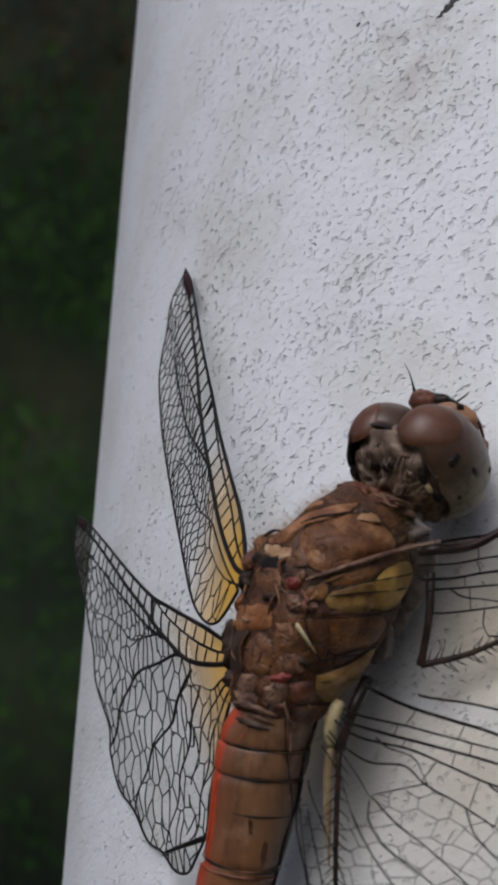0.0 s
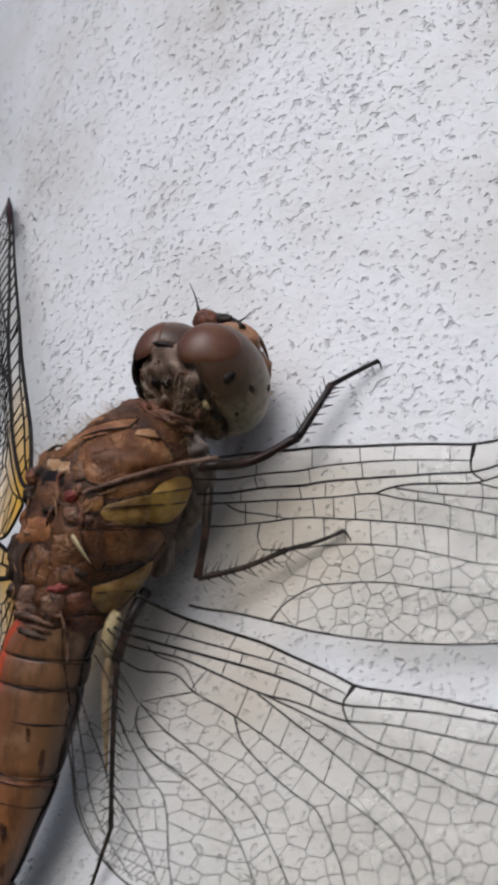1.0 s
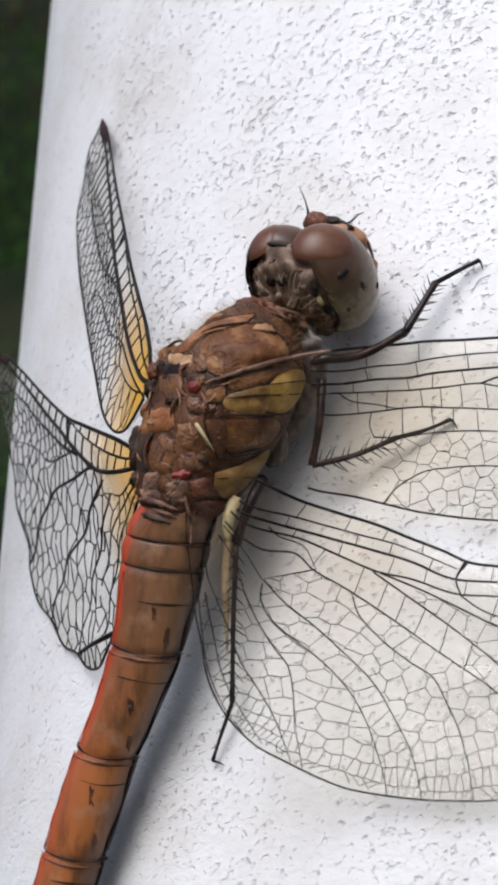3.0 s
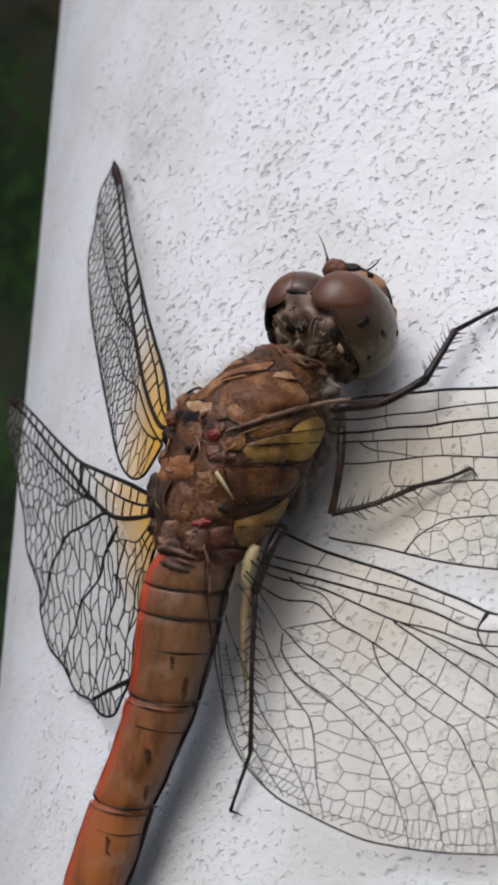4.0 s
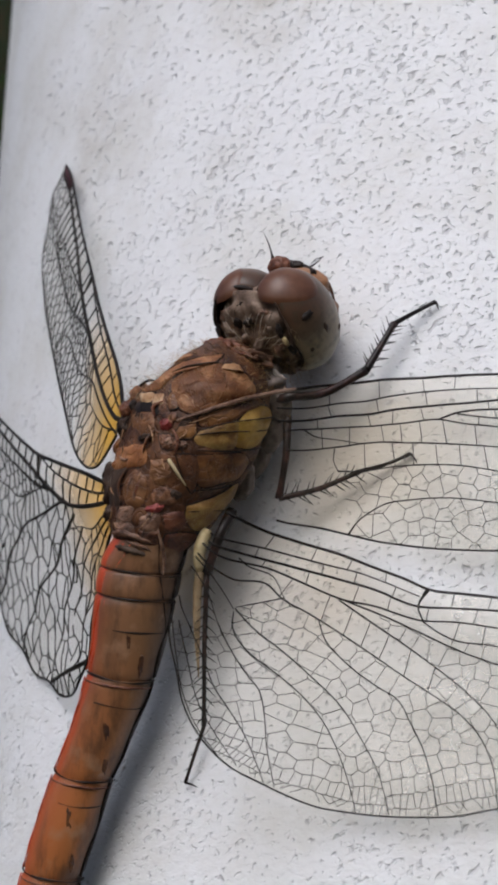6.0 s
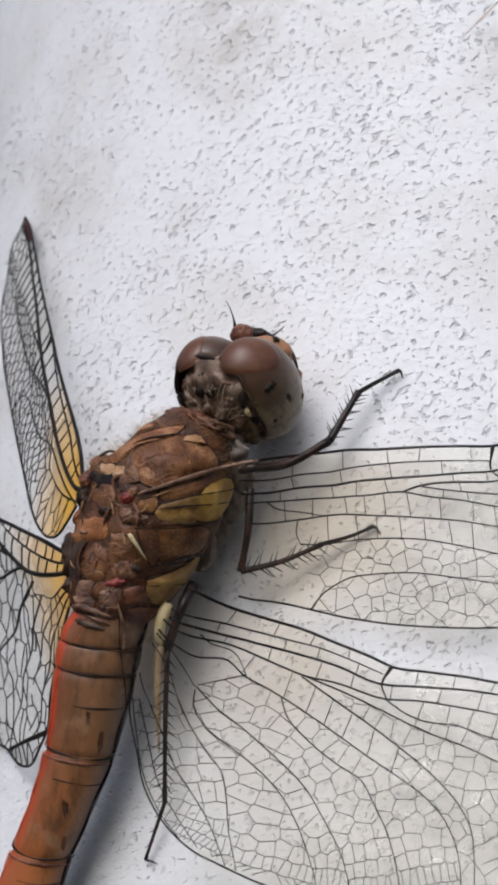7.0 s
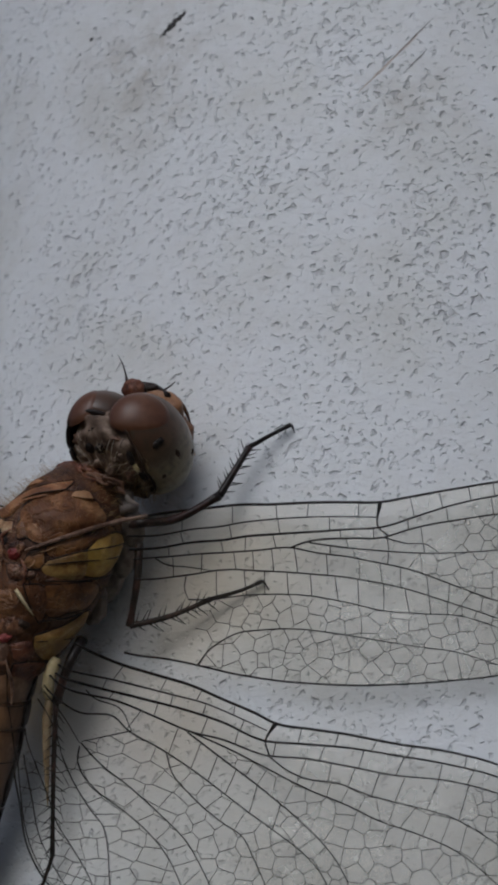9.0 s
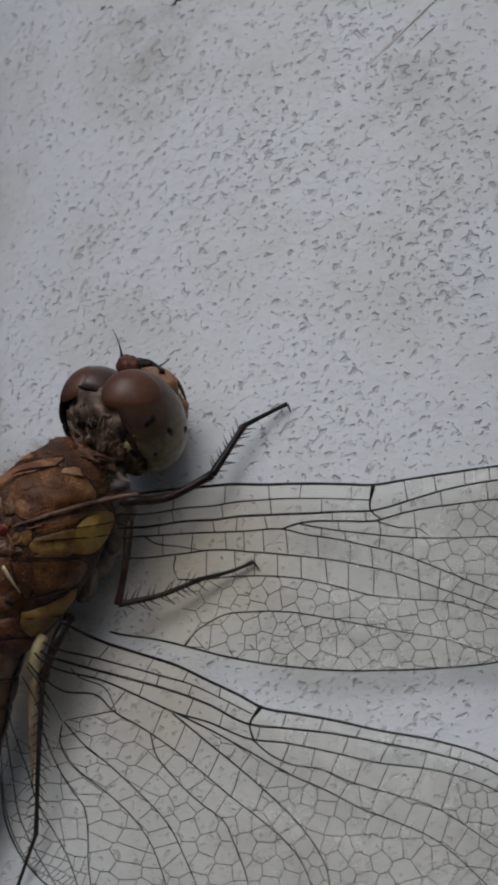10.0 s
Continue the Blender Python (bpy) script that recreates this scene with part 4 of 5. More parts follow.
def hind_veins():
    v = {}
    v["costa"] = ((0, 0.45), (1.3, -0.1), (2.46, -0.29), (3.39, -0.23), (4.75, -0.13), (6.33, -0.30), (7.91, -0.47), (8.83, -0.62), (10.34, -0.41), (11.69, -0.19), (13.49, 0.03), (15.7, 0.42), (17.9, 0.55), (19.9, 0.1), (21.4, -1.5))
    v["subcosta"] = ((0, -0.3), (1.16, -1.14), (2.8, -0.97), (4.16, -0.78), (5.42, -0.66), (7.02, -0.79), (8.6, -1.0))
    v["radius"] = ((0, -0.6), (1.4, -1.55), (2.2, -1.53), (3.64, -1.33), (4.93, -1.17), (6.67, -1.19), (8.65, -1.42), (10.11, -1.10), (11.86, -0.69), (13.63, -0.40), (15.85, -0.05), (17.9, 0.1), (20.2, -0.4))
    v["sector"] = ((0, -0.9), (1.77, -1.94), (3.14, -1.76), (4.22, -1.84), (5.59, -1.94), (6.95, -1.87), (9.05, -1.95), (10.32, -1.65), (12.12, -1.39), (13.89, -1.16), (16.05, -0.65), (18.1, -0.5), (20.7, -1.1))
    v["third"] = ((9.05, -1.95), (10.07, -2.29), (10.71, -2.36), (12.12, -2.15), (13.34, -2.21), (14.67, -2.12), (16.5, -1.99), (19.0, -2.5), (20.9, -2.9))
    v["middle"] = ((5.7, -1.95), (7.58, -2.18), (9.16, -2.44), (10.94, -2.73), (12.63, -2.84), (14.07, -3.02), (15.44, -3.02), (16.86, -3.10), (19.9, -4.2))
    v["media"] = ((5.5, -2.0), (7.21, -2.58), (8.92, -3.14), (10.05, -3.55), (11.76, -4.26), (13.11, -5.06), (13.82, -5.77), (14.22, -6.57), (14.73, -7.95))
    v["hind_media"] = ((0, -1.2), (1.72, -2.48), (2.40, -2.68), (3.22, -2.39), (3.86, -2.76), (4.72, -2.95), (6.0, -3.3), (7.5, -3.77), (9.1, -4.3), (10.5, -4.72), (11.86, -5.2), (12.7, -5.7), (13.65, -6.77), (14.31, -8.16))
    v["arculus"] = ((2.2, -1.75), (2.54, -1.95), (3.23, -1.98), (3.91, -2.70))
    v["triangle"] = ((3.91, -2.70), (3.4, -3.2), (2.85, -3.74))
    v["cubitus"] = ((0, -1.5), (2.0, -3.0), (2.82, -3.83))
    v["anal"] = ((0, -1.8), (1.8, -3.4), (2.6, -4.5))
    v["loop"] = ((0.3, -2.4), (1.2, -4.2), (1.9, -5.0))
    v["edge"] = ((0, -2.2), (0.9, -3.9), (1.2, -5.4), (2.28, -7.13), (2.97, -8.16), (3.81, -9.07), (4.57, -9.62), (5.22, -9.94), (5.92, -10.08), (6.81, -10.23), (7.71, -10.27), (8.66, -10.1), (10.02, -9.85), (11.76, -9.37), (13.01, -8.93),
                 (14.17, -8.3), (15.34, -7.77), (16.56, -7.31), (19.2, -5.1), (20.9, -2.9), (21.4, -1.5))
    strips = (("costa", "subcosta", 2.2, 8.3, 1.65), ("costa", "radius", 9.4, 20, 1.7), ("subcosta", "radius", 2.0, 8.3, 1.65), ("radius", "sector", 2.4, 20, 1.6), ("sector", "third", 10.2, 17, 1.1), ("sector", "hind_media", 3.4, 5.5, 1.5),
              ("media", "hind_media", 5.9, 10.2, 0.95))
    fields = (("middle", "media", 7.4, 14.7, 0.80), ("third", "middle", 10.5, 19.9, 0.85), ("sector", "third", 17, 20.9, 0.60), ("media", "hind_media", 10.2, 14.2, 0.72),
              ("middle", "edge", 14.7, 19.9, 0.66), ("third", "edge", 19.9, 20.9, 0.62))
    return v, strips, fields, (8.83, 18.6, 20.2)


def hind_fans():
    """Veins that fan out over the rear of the broad hindwing, front to back."""
    return (((2.85, -3.74), (3.4, -3.2), (3.91, -2.72), (4.72, -2.95), (6.0, -3.3), (7.5, -3.77), (9.1, -4.3), (10.5, -4.72), (11.86, -5.2), (12.7, -5.7), (13.65, -6.77), (14.31, -8.16)),
            ((5.14, -3.08), (5.6, -3.75), (6.64, -4.39), (8.15, -4.97), (9.26, -5.30), (10.01, -6.0), (10.81, -6.83), (11.6, -7.92), (12.27, -9.14)),
            ((2.85, -3.8), (3.63, -4.34), (4.68, -4.83), (5.79, -5.41), (7.06, -6.12), (8.16, -7.01), (9.37, -8.12), (10.45, -9.7)),
            ((2.87, -3.94), (3.08, -4.53), (3.64, -5.17), (4.08, -5.45), (4.87, -5.79), (5.72, -6.23), (6.49, -6.75), (7.51, -7.73), (8.38, -8.86), (9.15, -9.98)),
            ((2.6, -4.5), (3.3, -5.35), (4.23, -6.29), (4.56, -6.55), (5.11, -7.41), (5.75, -8.87), (6.43, -10.1)),
            ((1.9, -5.0), (2.7, -6.0), (3.59, -7.16), (4.16, -7.68), (4.98, -8.53), (5.65, -9.44), (6.1, -10.05)),
            ((1.45, -4.9), (2.35, -6.4), (3.3, -7.8), (4.2, -8.8), (5.2, -9.75)),
            ((1.15, -4.9), (1.9, -6.4), (2.9, -7.9), (3.8, -8.95), (4.6, -9.6)))


def left_fore_veins():
    v = {}
    v["costa"] = ((0, -0.5), (0.8, -0.68), (2.03, -0.51), (3.71, -0.44), (5.44, -0.52), (7.22, -0.60), (9.52, -0.65), (12.18, -0.56), (14.8, -0.51), (17.43, -0.41), (20.21, -0.17), (22.19, -0.08), (23.7, -0.35))
    v["subcosta"] = ((0, -0.7), (1.09, -1.0), (4.96, -0.98), (7.33, -1.0), (9.8, -0.88), (12.1, -0.60))
    v["radius"] = ((0, -0.9), (1.07, -1.46), (2.6, -1.75), (4.51, -1.88), (8.6, -1.80), (11.88, -1.65), (14.14, -1.41), (15.96, -1.18), (18.44, -0.97), (21.47, -0.65), (22.92, -0.76))
    v["hook"] = ((0, -1.5), (2.05, -2.56), (4.22, -3.13), (5.2, -3.2), (5.73, -2.65))
    v["media"] = ((0.09, -1.7), (1.78, -2.09), (3.38, -2.31), (5.53, -2.53), (8.05, -3.48), (9.64, -3.65), (11.17, -3.68), (12.14, -3.98), (12.5, -4.42), (12.55, -5.0))
    v["sector"] = ((8.6, -1.80), (10.56, -2.24), (12.71, -2.89), (13.87, -3.11), (15.8, -3.14), (17.7, -3.12), (19.5, -3.0))
    v["second"] = ((12.45, -1.68), (14.87, -1.85), (16.71, -1.96), (18.36, -2.08), (20.64, -2.6))
    v["edge"] = ((0, -1.7), (0.15, -2.6), (0.45, -3.56), (1.39, -4.41), (2.21, -4.77), (3.66, -5.19), (5.06, -5.39), (6.66, -5.41), (8.55, -5.44), (10.51, -5.46), (12.42, -5.42), (14.4, -5.37), (16.33, -5.26), (18.39, -4.86), (20.42, -4.39),
                 (21.85, -3.7), (22.9, -2.8), (23.3, -2.0), (23.55, -1.14), (23.7, -0.35))
    strips = (("costa", "subcosta", 1.5, 11.5, 1.3), ("subcosta", "radius", 1.6, 11.8, 1.0), ("costa", "radius", 12.4, 21.0, 0.95), ("radius", "sector", 9.2, 12.6, 0.55), ("radius", "second", 12.8, 20.6, 0.62))
    fields = (("second", "sector", 12.6, 19.5, 0.58), ("sector", "edge", 12.55, 19.5, 0.52, 1.5), ("second", "edge", 19.5, 20.6, 0.55, 1.4), ("radius", "edge", 20.6, 23.4, 0.52, 1.4), ("radius", "media", 5.7, 8.6, 0.45, 1.6), ("sector", "media", 8.6, 12.5, 0.5),
              ("media", "edge", 5.6, 12.5, 0.46, 1.5), ("hook", "edge", 0.5, 5.6, 0.42, 4.0))
    return v, strips, fields, (12.1, 21.2, 23.4)


def left_hind_veins():
    v = {}
    v["costa"] = ((0, 0.2), (1.0, -0.35), (2.96, -0.65), (4.24, -0.73), (6.67, -0.95), (8.82, -1.14), (10.69, -1.28), (12.96, -1.20), (15.5, -1.0), (18.33, -0.71), (20.72, -0.51), (22.3, -0.6))
    v["subcosta"] = ((0, -0.2), (2.62, -1.17), (4.49, -1.45), (6.64, -1.57), (8.96, -1.51), (10.6, -1.3))
    v["radius"] = ((0, -0.6), (2.42, -1.6), (5.0, -2.35), (6.0, -2.55), (8.41, -2.53), (9.93, -2.34), (11.54, -2.05), (13.7, -1.78), (16.07, -1.45), (18.58, -1.13), (20.61, -0.91), (22.06, -0.93))
    v["sector"] = ((9.0, -2.5), (10.5, -2.72), (12.5, -2.62), (15.5, -2.3), (18.5, -1.9), (20.6, -1.8))
    v["inner"] = ((9.9, -2.65), (11.6, -3.3), (13.2, -3.9), (15.0, -3.8), (17.0, -3.95), (19.0, -4.3))
    v["big"] = ((5.78, -2.53), (6.93, -2.65), (9.73, -3.91), (12.76, -5.66), (13.35, -6.36), (14.21, -8.1), (14.8, -9.3))
    v["fan"] = ((5.7, -2.9), (6.24, -3.6), (7.07, -5.23), (8.6, -6.79), (9.51, -7.76), (10.3, -9.31), (11.1, -10.9))
    v["anal"] = ((4.6, -3.2), (4.9, -4.7), (5.3, -6.0), (5.75, -7.57), (6.46, -9.86), (7.09, -11.1))
    v["loop"] = ((0, -1.2), (1.5, -2.6), (2.6, -4.6), (3.2, -7.0), (4.0, -9.3), (4.6, -9.78))
    v["root"] = ((0.6, -1.1), (1.9, -2.0), (3.2, -2.9), (4.6, -3.2), (5.63, -3.32), (5.78, -2.53))
    v["ray"] = ((0.8, -1.5), (2.2, -2.7), (3.3, -3.9), (4.0, -5.5), (4.4, -7.2))
    v["hem"] = ((2.8, -8.79), (4.61, -9.78), (6.94, -10.99))
    v["edge"] = ((0, -1.5), (1.2, -2.9), (1.9, -4.8), (2.29, -6.04), (2.44, -8.03), (2.76, -8.87), (3.92, -10.54), (5.86, -11.3), (7.29, -11.16), (9.15, -11.41), (11.36, -10.84), (13.46, -10.58), (14.29, -9.75), (14.75, -9.45), (15.14, -8.92),
                 (16.83, -7.75), (18.23, -6.45), (19.17, -5.28), (19.71, -4.27), (20.92, -3.7), (22.0, -2.82), (22.25, -1.71), (22.3, -0.6))
    strips = (("costa", "subcosta", 2.0, 10.4, 1.0), ("subcosta", "radius", 2.4, 10.5, 1.1), ("costa", "radius", 11.2, 21, 0.95))
    fields = (("radius", "sector", 9.2, 20.6, 0.72), ("sector", "inner", 10.0, 19, 0.72), ("radius", "big", 6.2, 9.9, 0.95), ("inner", "big", 9.9, 14.8, 0.62, 2.2), ("inner", "edge", 14.8, 19, 0.58, 2.2), ("sector", "edge", 19, 20.6, 0.5), ("radius", "edge", 20.6, 22.2, 0.45, 1.4),
              ("big", "fan", 5.9, 11.1, 0.74, 2.2), ("big", "edge", 11.1, 14.8, 0.58, 3.0), ("fan", "anal", 5.7, 7.09, 0.70, 2.4), ("fan", "edge", 7.09, 11.1, 0.64, 2.8), ("root", "anal", 4.6, 5.7, 0.75, 2.0),
              ("anal", "hem", 4.6, 6.9, 0.72, 2.6), ("root", "loop", 1.4, 4.6, 0.70, 2.8), ("loop", "edge", 1.4, 4.6, 0.65, 2.4), ("hem", "edge", 4.6, 6.9, 0.6))
    return v, strips, fields, (10.69, 20.9, 22.1)


def cells(sites, region, size):
    """Edges of the Voronoi cells of sites that lie inside the region; each site is cut by its neighbours' bisectors."""
    edges = []
    s = np.array(sites)
    for i, c in enumerate(s):
        poly = [c + size * 2.2 * np.array((math.cos(k * math.tau / 10), math.sin(k * math.tau / 10))) for k in range(10)]
        tag = [-1] * 10
        d = np.linalg.norm(s - c, axis=1)
        for j in np.argsort(d)[1:20]:
            if d[j] > size * 4.4:
                break
            m, nrm = (s[j] + c) / 2, s[j] - c
            out, otag = [], []
            side = [(q - m) @ nrm for q in poly]
            for k in range(len(poly)):
                k2 = (k + 1) % len(poly)
                if side[k] <= 0:
                    out.append(poly[k])
                    otag.append(tag[k])
                    if side[k2] > 0:
                        out.append(poly[k] + (poly[k2] - poly[k]) * side[k] / (side[k] - side[k2]))
                        otag.append(j)
                elif side[k2] <= 0:
                    out.append(poly[k] + (poly[k2] - poly[k]) * side[k] / (side[k] - side[k2]))
                    otag.append(tag[k])
            poly, tag = out, otag
            if len(poly) < 3:
                break
        for k in range(len(poly)):
            if tag[k] == -1 or tag[k] > i:
                edges.append((poly[k], poly[(k + 1) % len(poly)], tag[k]))
    keep = []
    for p, q, tg in edges:
        if tg == -1:
            continue
        run = [p + (q - p) * t for t in np.linspace(0, 1, 33)]
        ok = [region(x) for x in run]
        idx = [k for k in range(33) if ok[k]]
        if len(idx) >= 2:
            keep.append((run[idx[0]], run[idx[-1]]))
    return keep


def wing(name, label, design, place, film, vein_mat, thin_mat, seed, thick=1.0, begin=0.0, net=1.0, fine=1.0, fans=()):
    """One wing: film, long veins, cross veins and cells, stigma; place turns planform millimetres into the dragonfly's space."""
    rng = random.Random(seed)
    veins, strips, fields, (nodus, st0, st1) = design
    curve = {k: spline(p, 90) for k, p in veins.items()}

    def at(k, x):
        c = curve[k]
        o = np.argsort(c[:, 0])
        return float(np.interp(x, c[o, 0], c[o, 1]))

    # film: a fan of rows between the leading and the trailing edge
    bm = bmesh.new()
    uv = bm.loops.layers.uv.new("UVMap")
    xs = np.r_[np.linspace(0.05, 6, 24), np.linspace(6.3, veins["edge"][-1][0] - 0.02, 130)]
    rows = []
    for x in xs:
        hi, lo = at("costa", x), at("edge", x)
        rows.append([(bm.verts.new(Vector(place(x, hi + (lo - hi) * t)) * MM), (x, hi + (lo - hi) * t)) for t in np.linspace(0, 1, 26)])
    for r1, r2 in zip(rows, rows[1:]):
        for k in range(25):
            quad = (r1[k], r1[k + 1], r2[k + 1], r2[k])
            f = bm.faces.new([q[0] for q in quad])
            for loop, q in zip(f.loops, quad):
                loop[uv].uv = q[1]
    wing_ob = part(name, bm, film, FLY, label)

    stout = film is FILM_AMBER
    widths = {"costa": 0.075, "subcosta": 0.050, "radius": 0.088 if stout else 0.065, "sector": 0.052, "edge": 0.05, "hem": 0.10, "big": 0.065, "fan": 0.052}
    for k, c in curve.items():
        if k in ("costa", "subcosta", "radius", "sector", "middle", "hind_media", "big", "media", "hem"):
            rad = widths.get(k, 0.045) * thick
        else:
            rad = widths.get(k, 0.038) * thick
        pts = [place(x, y) for x, y in c if x >= begin or (k == "edge" and x > 1.5)]
        one_tube("edge_vein" if k == "edge" else "long_vein", pts, [rad * (1 - 0.45 * i / len(pts)) for i in range(len(pts))], vein_mat, wing_ob, sides=6)

    if begin > 1.5:
        c = curve["costa"]
        one_tube("wing_stalk", [place(x, y) for x, y in c if x < 2.5], 0.085, STALK, wing_ob, "brown root of the leading edge")
    # nodus: the thick knot on the leading edge
    knot = 0.12 * min(thick, 0.8)
    n0, n1, n2 = (nodus, at("costa", nodus)), (nodus - 0.12, at("radius", nodus - 0.1)), (nodus + 0.28, at("sector", nodus + 0.28))
    one_tube("nodus", [place(*q) for q in spline((n0, n1, n2), 10)], [knot * w for w in (1.0, 0.9, 0.7, 0.5, 0.45, 0.42, 0.4, 0.38, 0.36, 0.34)], vein_mat, wing_ob)
    for a, b, x0, x1, gap in strips:
        x = max(x0, begin) + gap * 0.3
        while x < x1:
            lean = rng.uniform(-0.10, 0.12)
            one_tube("cross_vein", [place(*q) for q in spline(((x, at(a, x)), (x + lean, at(b, x + lean))), 4)], (0.030 if stout else 0.023) * thick, vein_mat, wing_ob, sides=5)
            x += gap * rng.uniform(0.75, 1.25)

    segs = []
    for a, b, x0, x1, size, *stretch in fields:
        size *= fine
        def inside(q, a=a, b=b, x0=x0, x1=x1):
            return x0 - 0.03 <= q[0] <= x1 + 0.03 and at(b, q[0]) <= q[1] <= at(a, q[0])
        tall = stretch[0] if stretch else 1.7 if b == "edge" else 1.0
        sites = []
        x, col = x0 - size * 0.6, 0
        while x < x1 + size * 0.6:
            xc = min(max(x, x0), x1)
            lo, hi = at(b, xc), at(a, xc)
            n = max(1, round((hi - lo) / (size * tall)))
            for j in range(-1, n + 1):
                t = (j + 0.5 + (0.5 if col % 2 and n > 1 else 0.0)) / n
                if -0.6 / n < t < 1 + 0.6 / n:
                    sites.append(np.array((x + rng.uniform(-0.24, 0.24) * size, lo + (hi - lo) * t + rng.uniform(-0.24, 0.24) * size * tall)))
            x += size * 0.86
            col += 1
        for p, q in cells(sites, inside, size * max(1.0, 0.62 * tall)):
            if min(p[0], q[0]) < begin:
                continue
            segs.append([p, q, net])
    lines = [spline(f, 60) for f in fans]
    for c in lines[1:]:
        one_tube("long_vein", [place(*q) for q in c], [0.038 * thick * (1 - 0.4 * i / 60) for i in range(60)], vein_mat, wing_ob, sides=6)
    front = lines[0] if fans else None
    for rear in lines[1:]:
        near = np.linalg.norm(front - rear[0], axis=1)
        i0 = int(np.argmin(near))
        lead = spline(front[i0:], 60)
        outline = np.vstack((lead, rear[::-1]))
        nxt = np.roll(outline, -1, axis=0)

        def between(q, p0=outline, p1=nxt):
            hit = (p0[:, 1] > q[1]) != (p1[:, 1] > q[1])
            d = np.where(hit, p1[:, 1] - p0[:, 1], 1.0)
            return bool(np.sum(hit & (q[0] < p0[:, 0] + (q[1] - p0[:, 1]) / d * (p1[:, 0] - p0[:, 0]))) % 2)

        # large uneven cells towards the root, narrow upright ones along the margin
        sites = []
        run = np.linalg.norm(np.diff((lead + rear) / 2, axis=0), axis=1).sum()
        s, row = 0.25, 0
        while s < run + 0.4:
            u = min(s / run, 1.0)
            left = run - s
            k = min(59, int(u * 59))
            across = np.linalg.norm(lead[k] - rear[k])
            wide = (0.6 if rear[0][0] < 2.2 else 1.0) * (0.29 if left < 0.85 else 0.46 if left < 1.9 else 0.82)
            n = max(1, round(across / wide))
            shift = 0.5 if row % 2 and n > 1 else 0.0
            for j in range(-1, n + 1):
                t = (j + 0.5 + shift) / n
                if -0.55 / n < t < 1 + 0.55 / n:
                    sites.append(lead[k] * (1 - t) + rear[k] * t + np.array((rng.uniform(-0.16, 0.16), rng.uniform(-0.16, 0.16))) * wide)
            s += (0.80 if left < 0.85 else 0.62 if left < 1.9 else 0.72) * rng.uniform(0.85, 1.15)
            row += 1
        for p, q in cells(sites, between, 0.8):
            segs.append([p, q, 1.0])
        front = np.vstack((front[:i0], rear)) if near[i0] < 0.2 else rear
    # loose ends of the net run on to the nearest joint
    marks = np.vstack([spline(c, 400) for c in list(curve.values()) + lines])
    tips = np.array([q for seg in segs for q in seg[:2]])
    bm = bmesh.new()
    for i, (p, q, w) in enumerate(segs):
        ends = []
        for k, e in enumerate((p, q)):
            d = np.linalg.norm(tips - e, axis=1)
            d[2 * i: 2 * i + 2] = 9.0
            if d.min() > 0.05 and np.linalg.norm(marks - e, axis=1).min() > 0.12:
                d[np.linalg.norm(tips - (p, q)[1 - k], axis=1) < 0.06] = 9.0
                if d.min() < 0.8:
                    e = tips[int(d.argmin())]
            ends.append(e)
        tube(bm, [place(*r) for r in spline(ends, 3)], 0.018 * thick * w, 4, cap=False)
    tagged(part("cell_net", bm, thin_mat, wing_ob, "fine net of cells"), kind="stuff")

    # stigma: the dark cell near the tip
    bm = bmesh.new()
    up, down = [], []
    for x in np.linspace(st0, st1, 10):
        hi, lo = at("costa", x), at("radius", min(x, curve["radius"][-1][0]))
        p0, p1 = np.array(place(x, hi)), np.array(place(x, lo))
        nrm = np.cross(np.array(place(x + 0.1, lo)) - p1, p0 - p1)
        nrm = nrm / np.linalg.norm(nrm) * 0.04
        up.append([bm.verts.new((p + nrm) * MM) for p in (p0, p1)])
        down.append([bm.verts.new((p - nrm) * MM) for p in (p0, p1)])
    for k in range(9):
        bm.faces.new((up[k][0], up[k][1], up[k + 1][1], up[k + 1][0]))
        bm.faces.new((down[k][0], down[k + 1][0], down[k + 1][1], down[k][1]))
        bm.faces.new((up[k][0], up[k + 1][0], down[k + 1][0], down[k][0]))
        bm.faces.new((up[k][1], down[k][1], down[k + 1][1], up[k + 1][1]))
    part("stigma", bm, STIGMA, wing_ob, "dark red-brown wing spot")
    return wing_ob


def drooped(hinge, rest, top, begin, span, sweep):
    """Places a right wing: it drops from its hinge and lies along the round of the post."""
    cs, sn = math.cos(radians(sweep)), math.sin(radians(sweep))

    def place(x, y):
        x, y = cs * x - sn * y, sn * x + cs * y
        a = hinge[0] + 0.939 * x + 0.347 * y
        v = hinge[1] - 0.347 * x + 0.939 * y
        s = min(max((a - begin) / span, 0), 1)
        h = rest + (top - rest) * (1 - s * s * (3 - 2 * s))
        p = TO_FLY @ on_post(a, v, h + 0.05 * math.sin(y * 2.2))
        return (p.x / MM, p.y / MM, p.z / MM)
    return place


def spread(root, along, across, sx, sy, curl=0.0):
    """Places a left wing as a stiff, slightly arched and pleated sheet."""
    r, a, c = (np.array(q, float) for q in (root, along, across))
    a /= np.linalg.norm(a)
    c -= (c @ a) * a
    c /= np.linalg.norm(c)
    up = np.cross(a, c)
    up *= np.sign(up[2])

    def place(x, y):
        rise = curl * (max(0.0, -y - 3.0) / 8.5) ** 1.4 * np.array((0.70, 0.08, 0.71))
        pleat = 0.07 * math.sin(y * 2.4) * min(x / 4, 1)
        return tuple(r + a * (x * sx) - c * (y * sy) + up * pleat + rise)
    return place


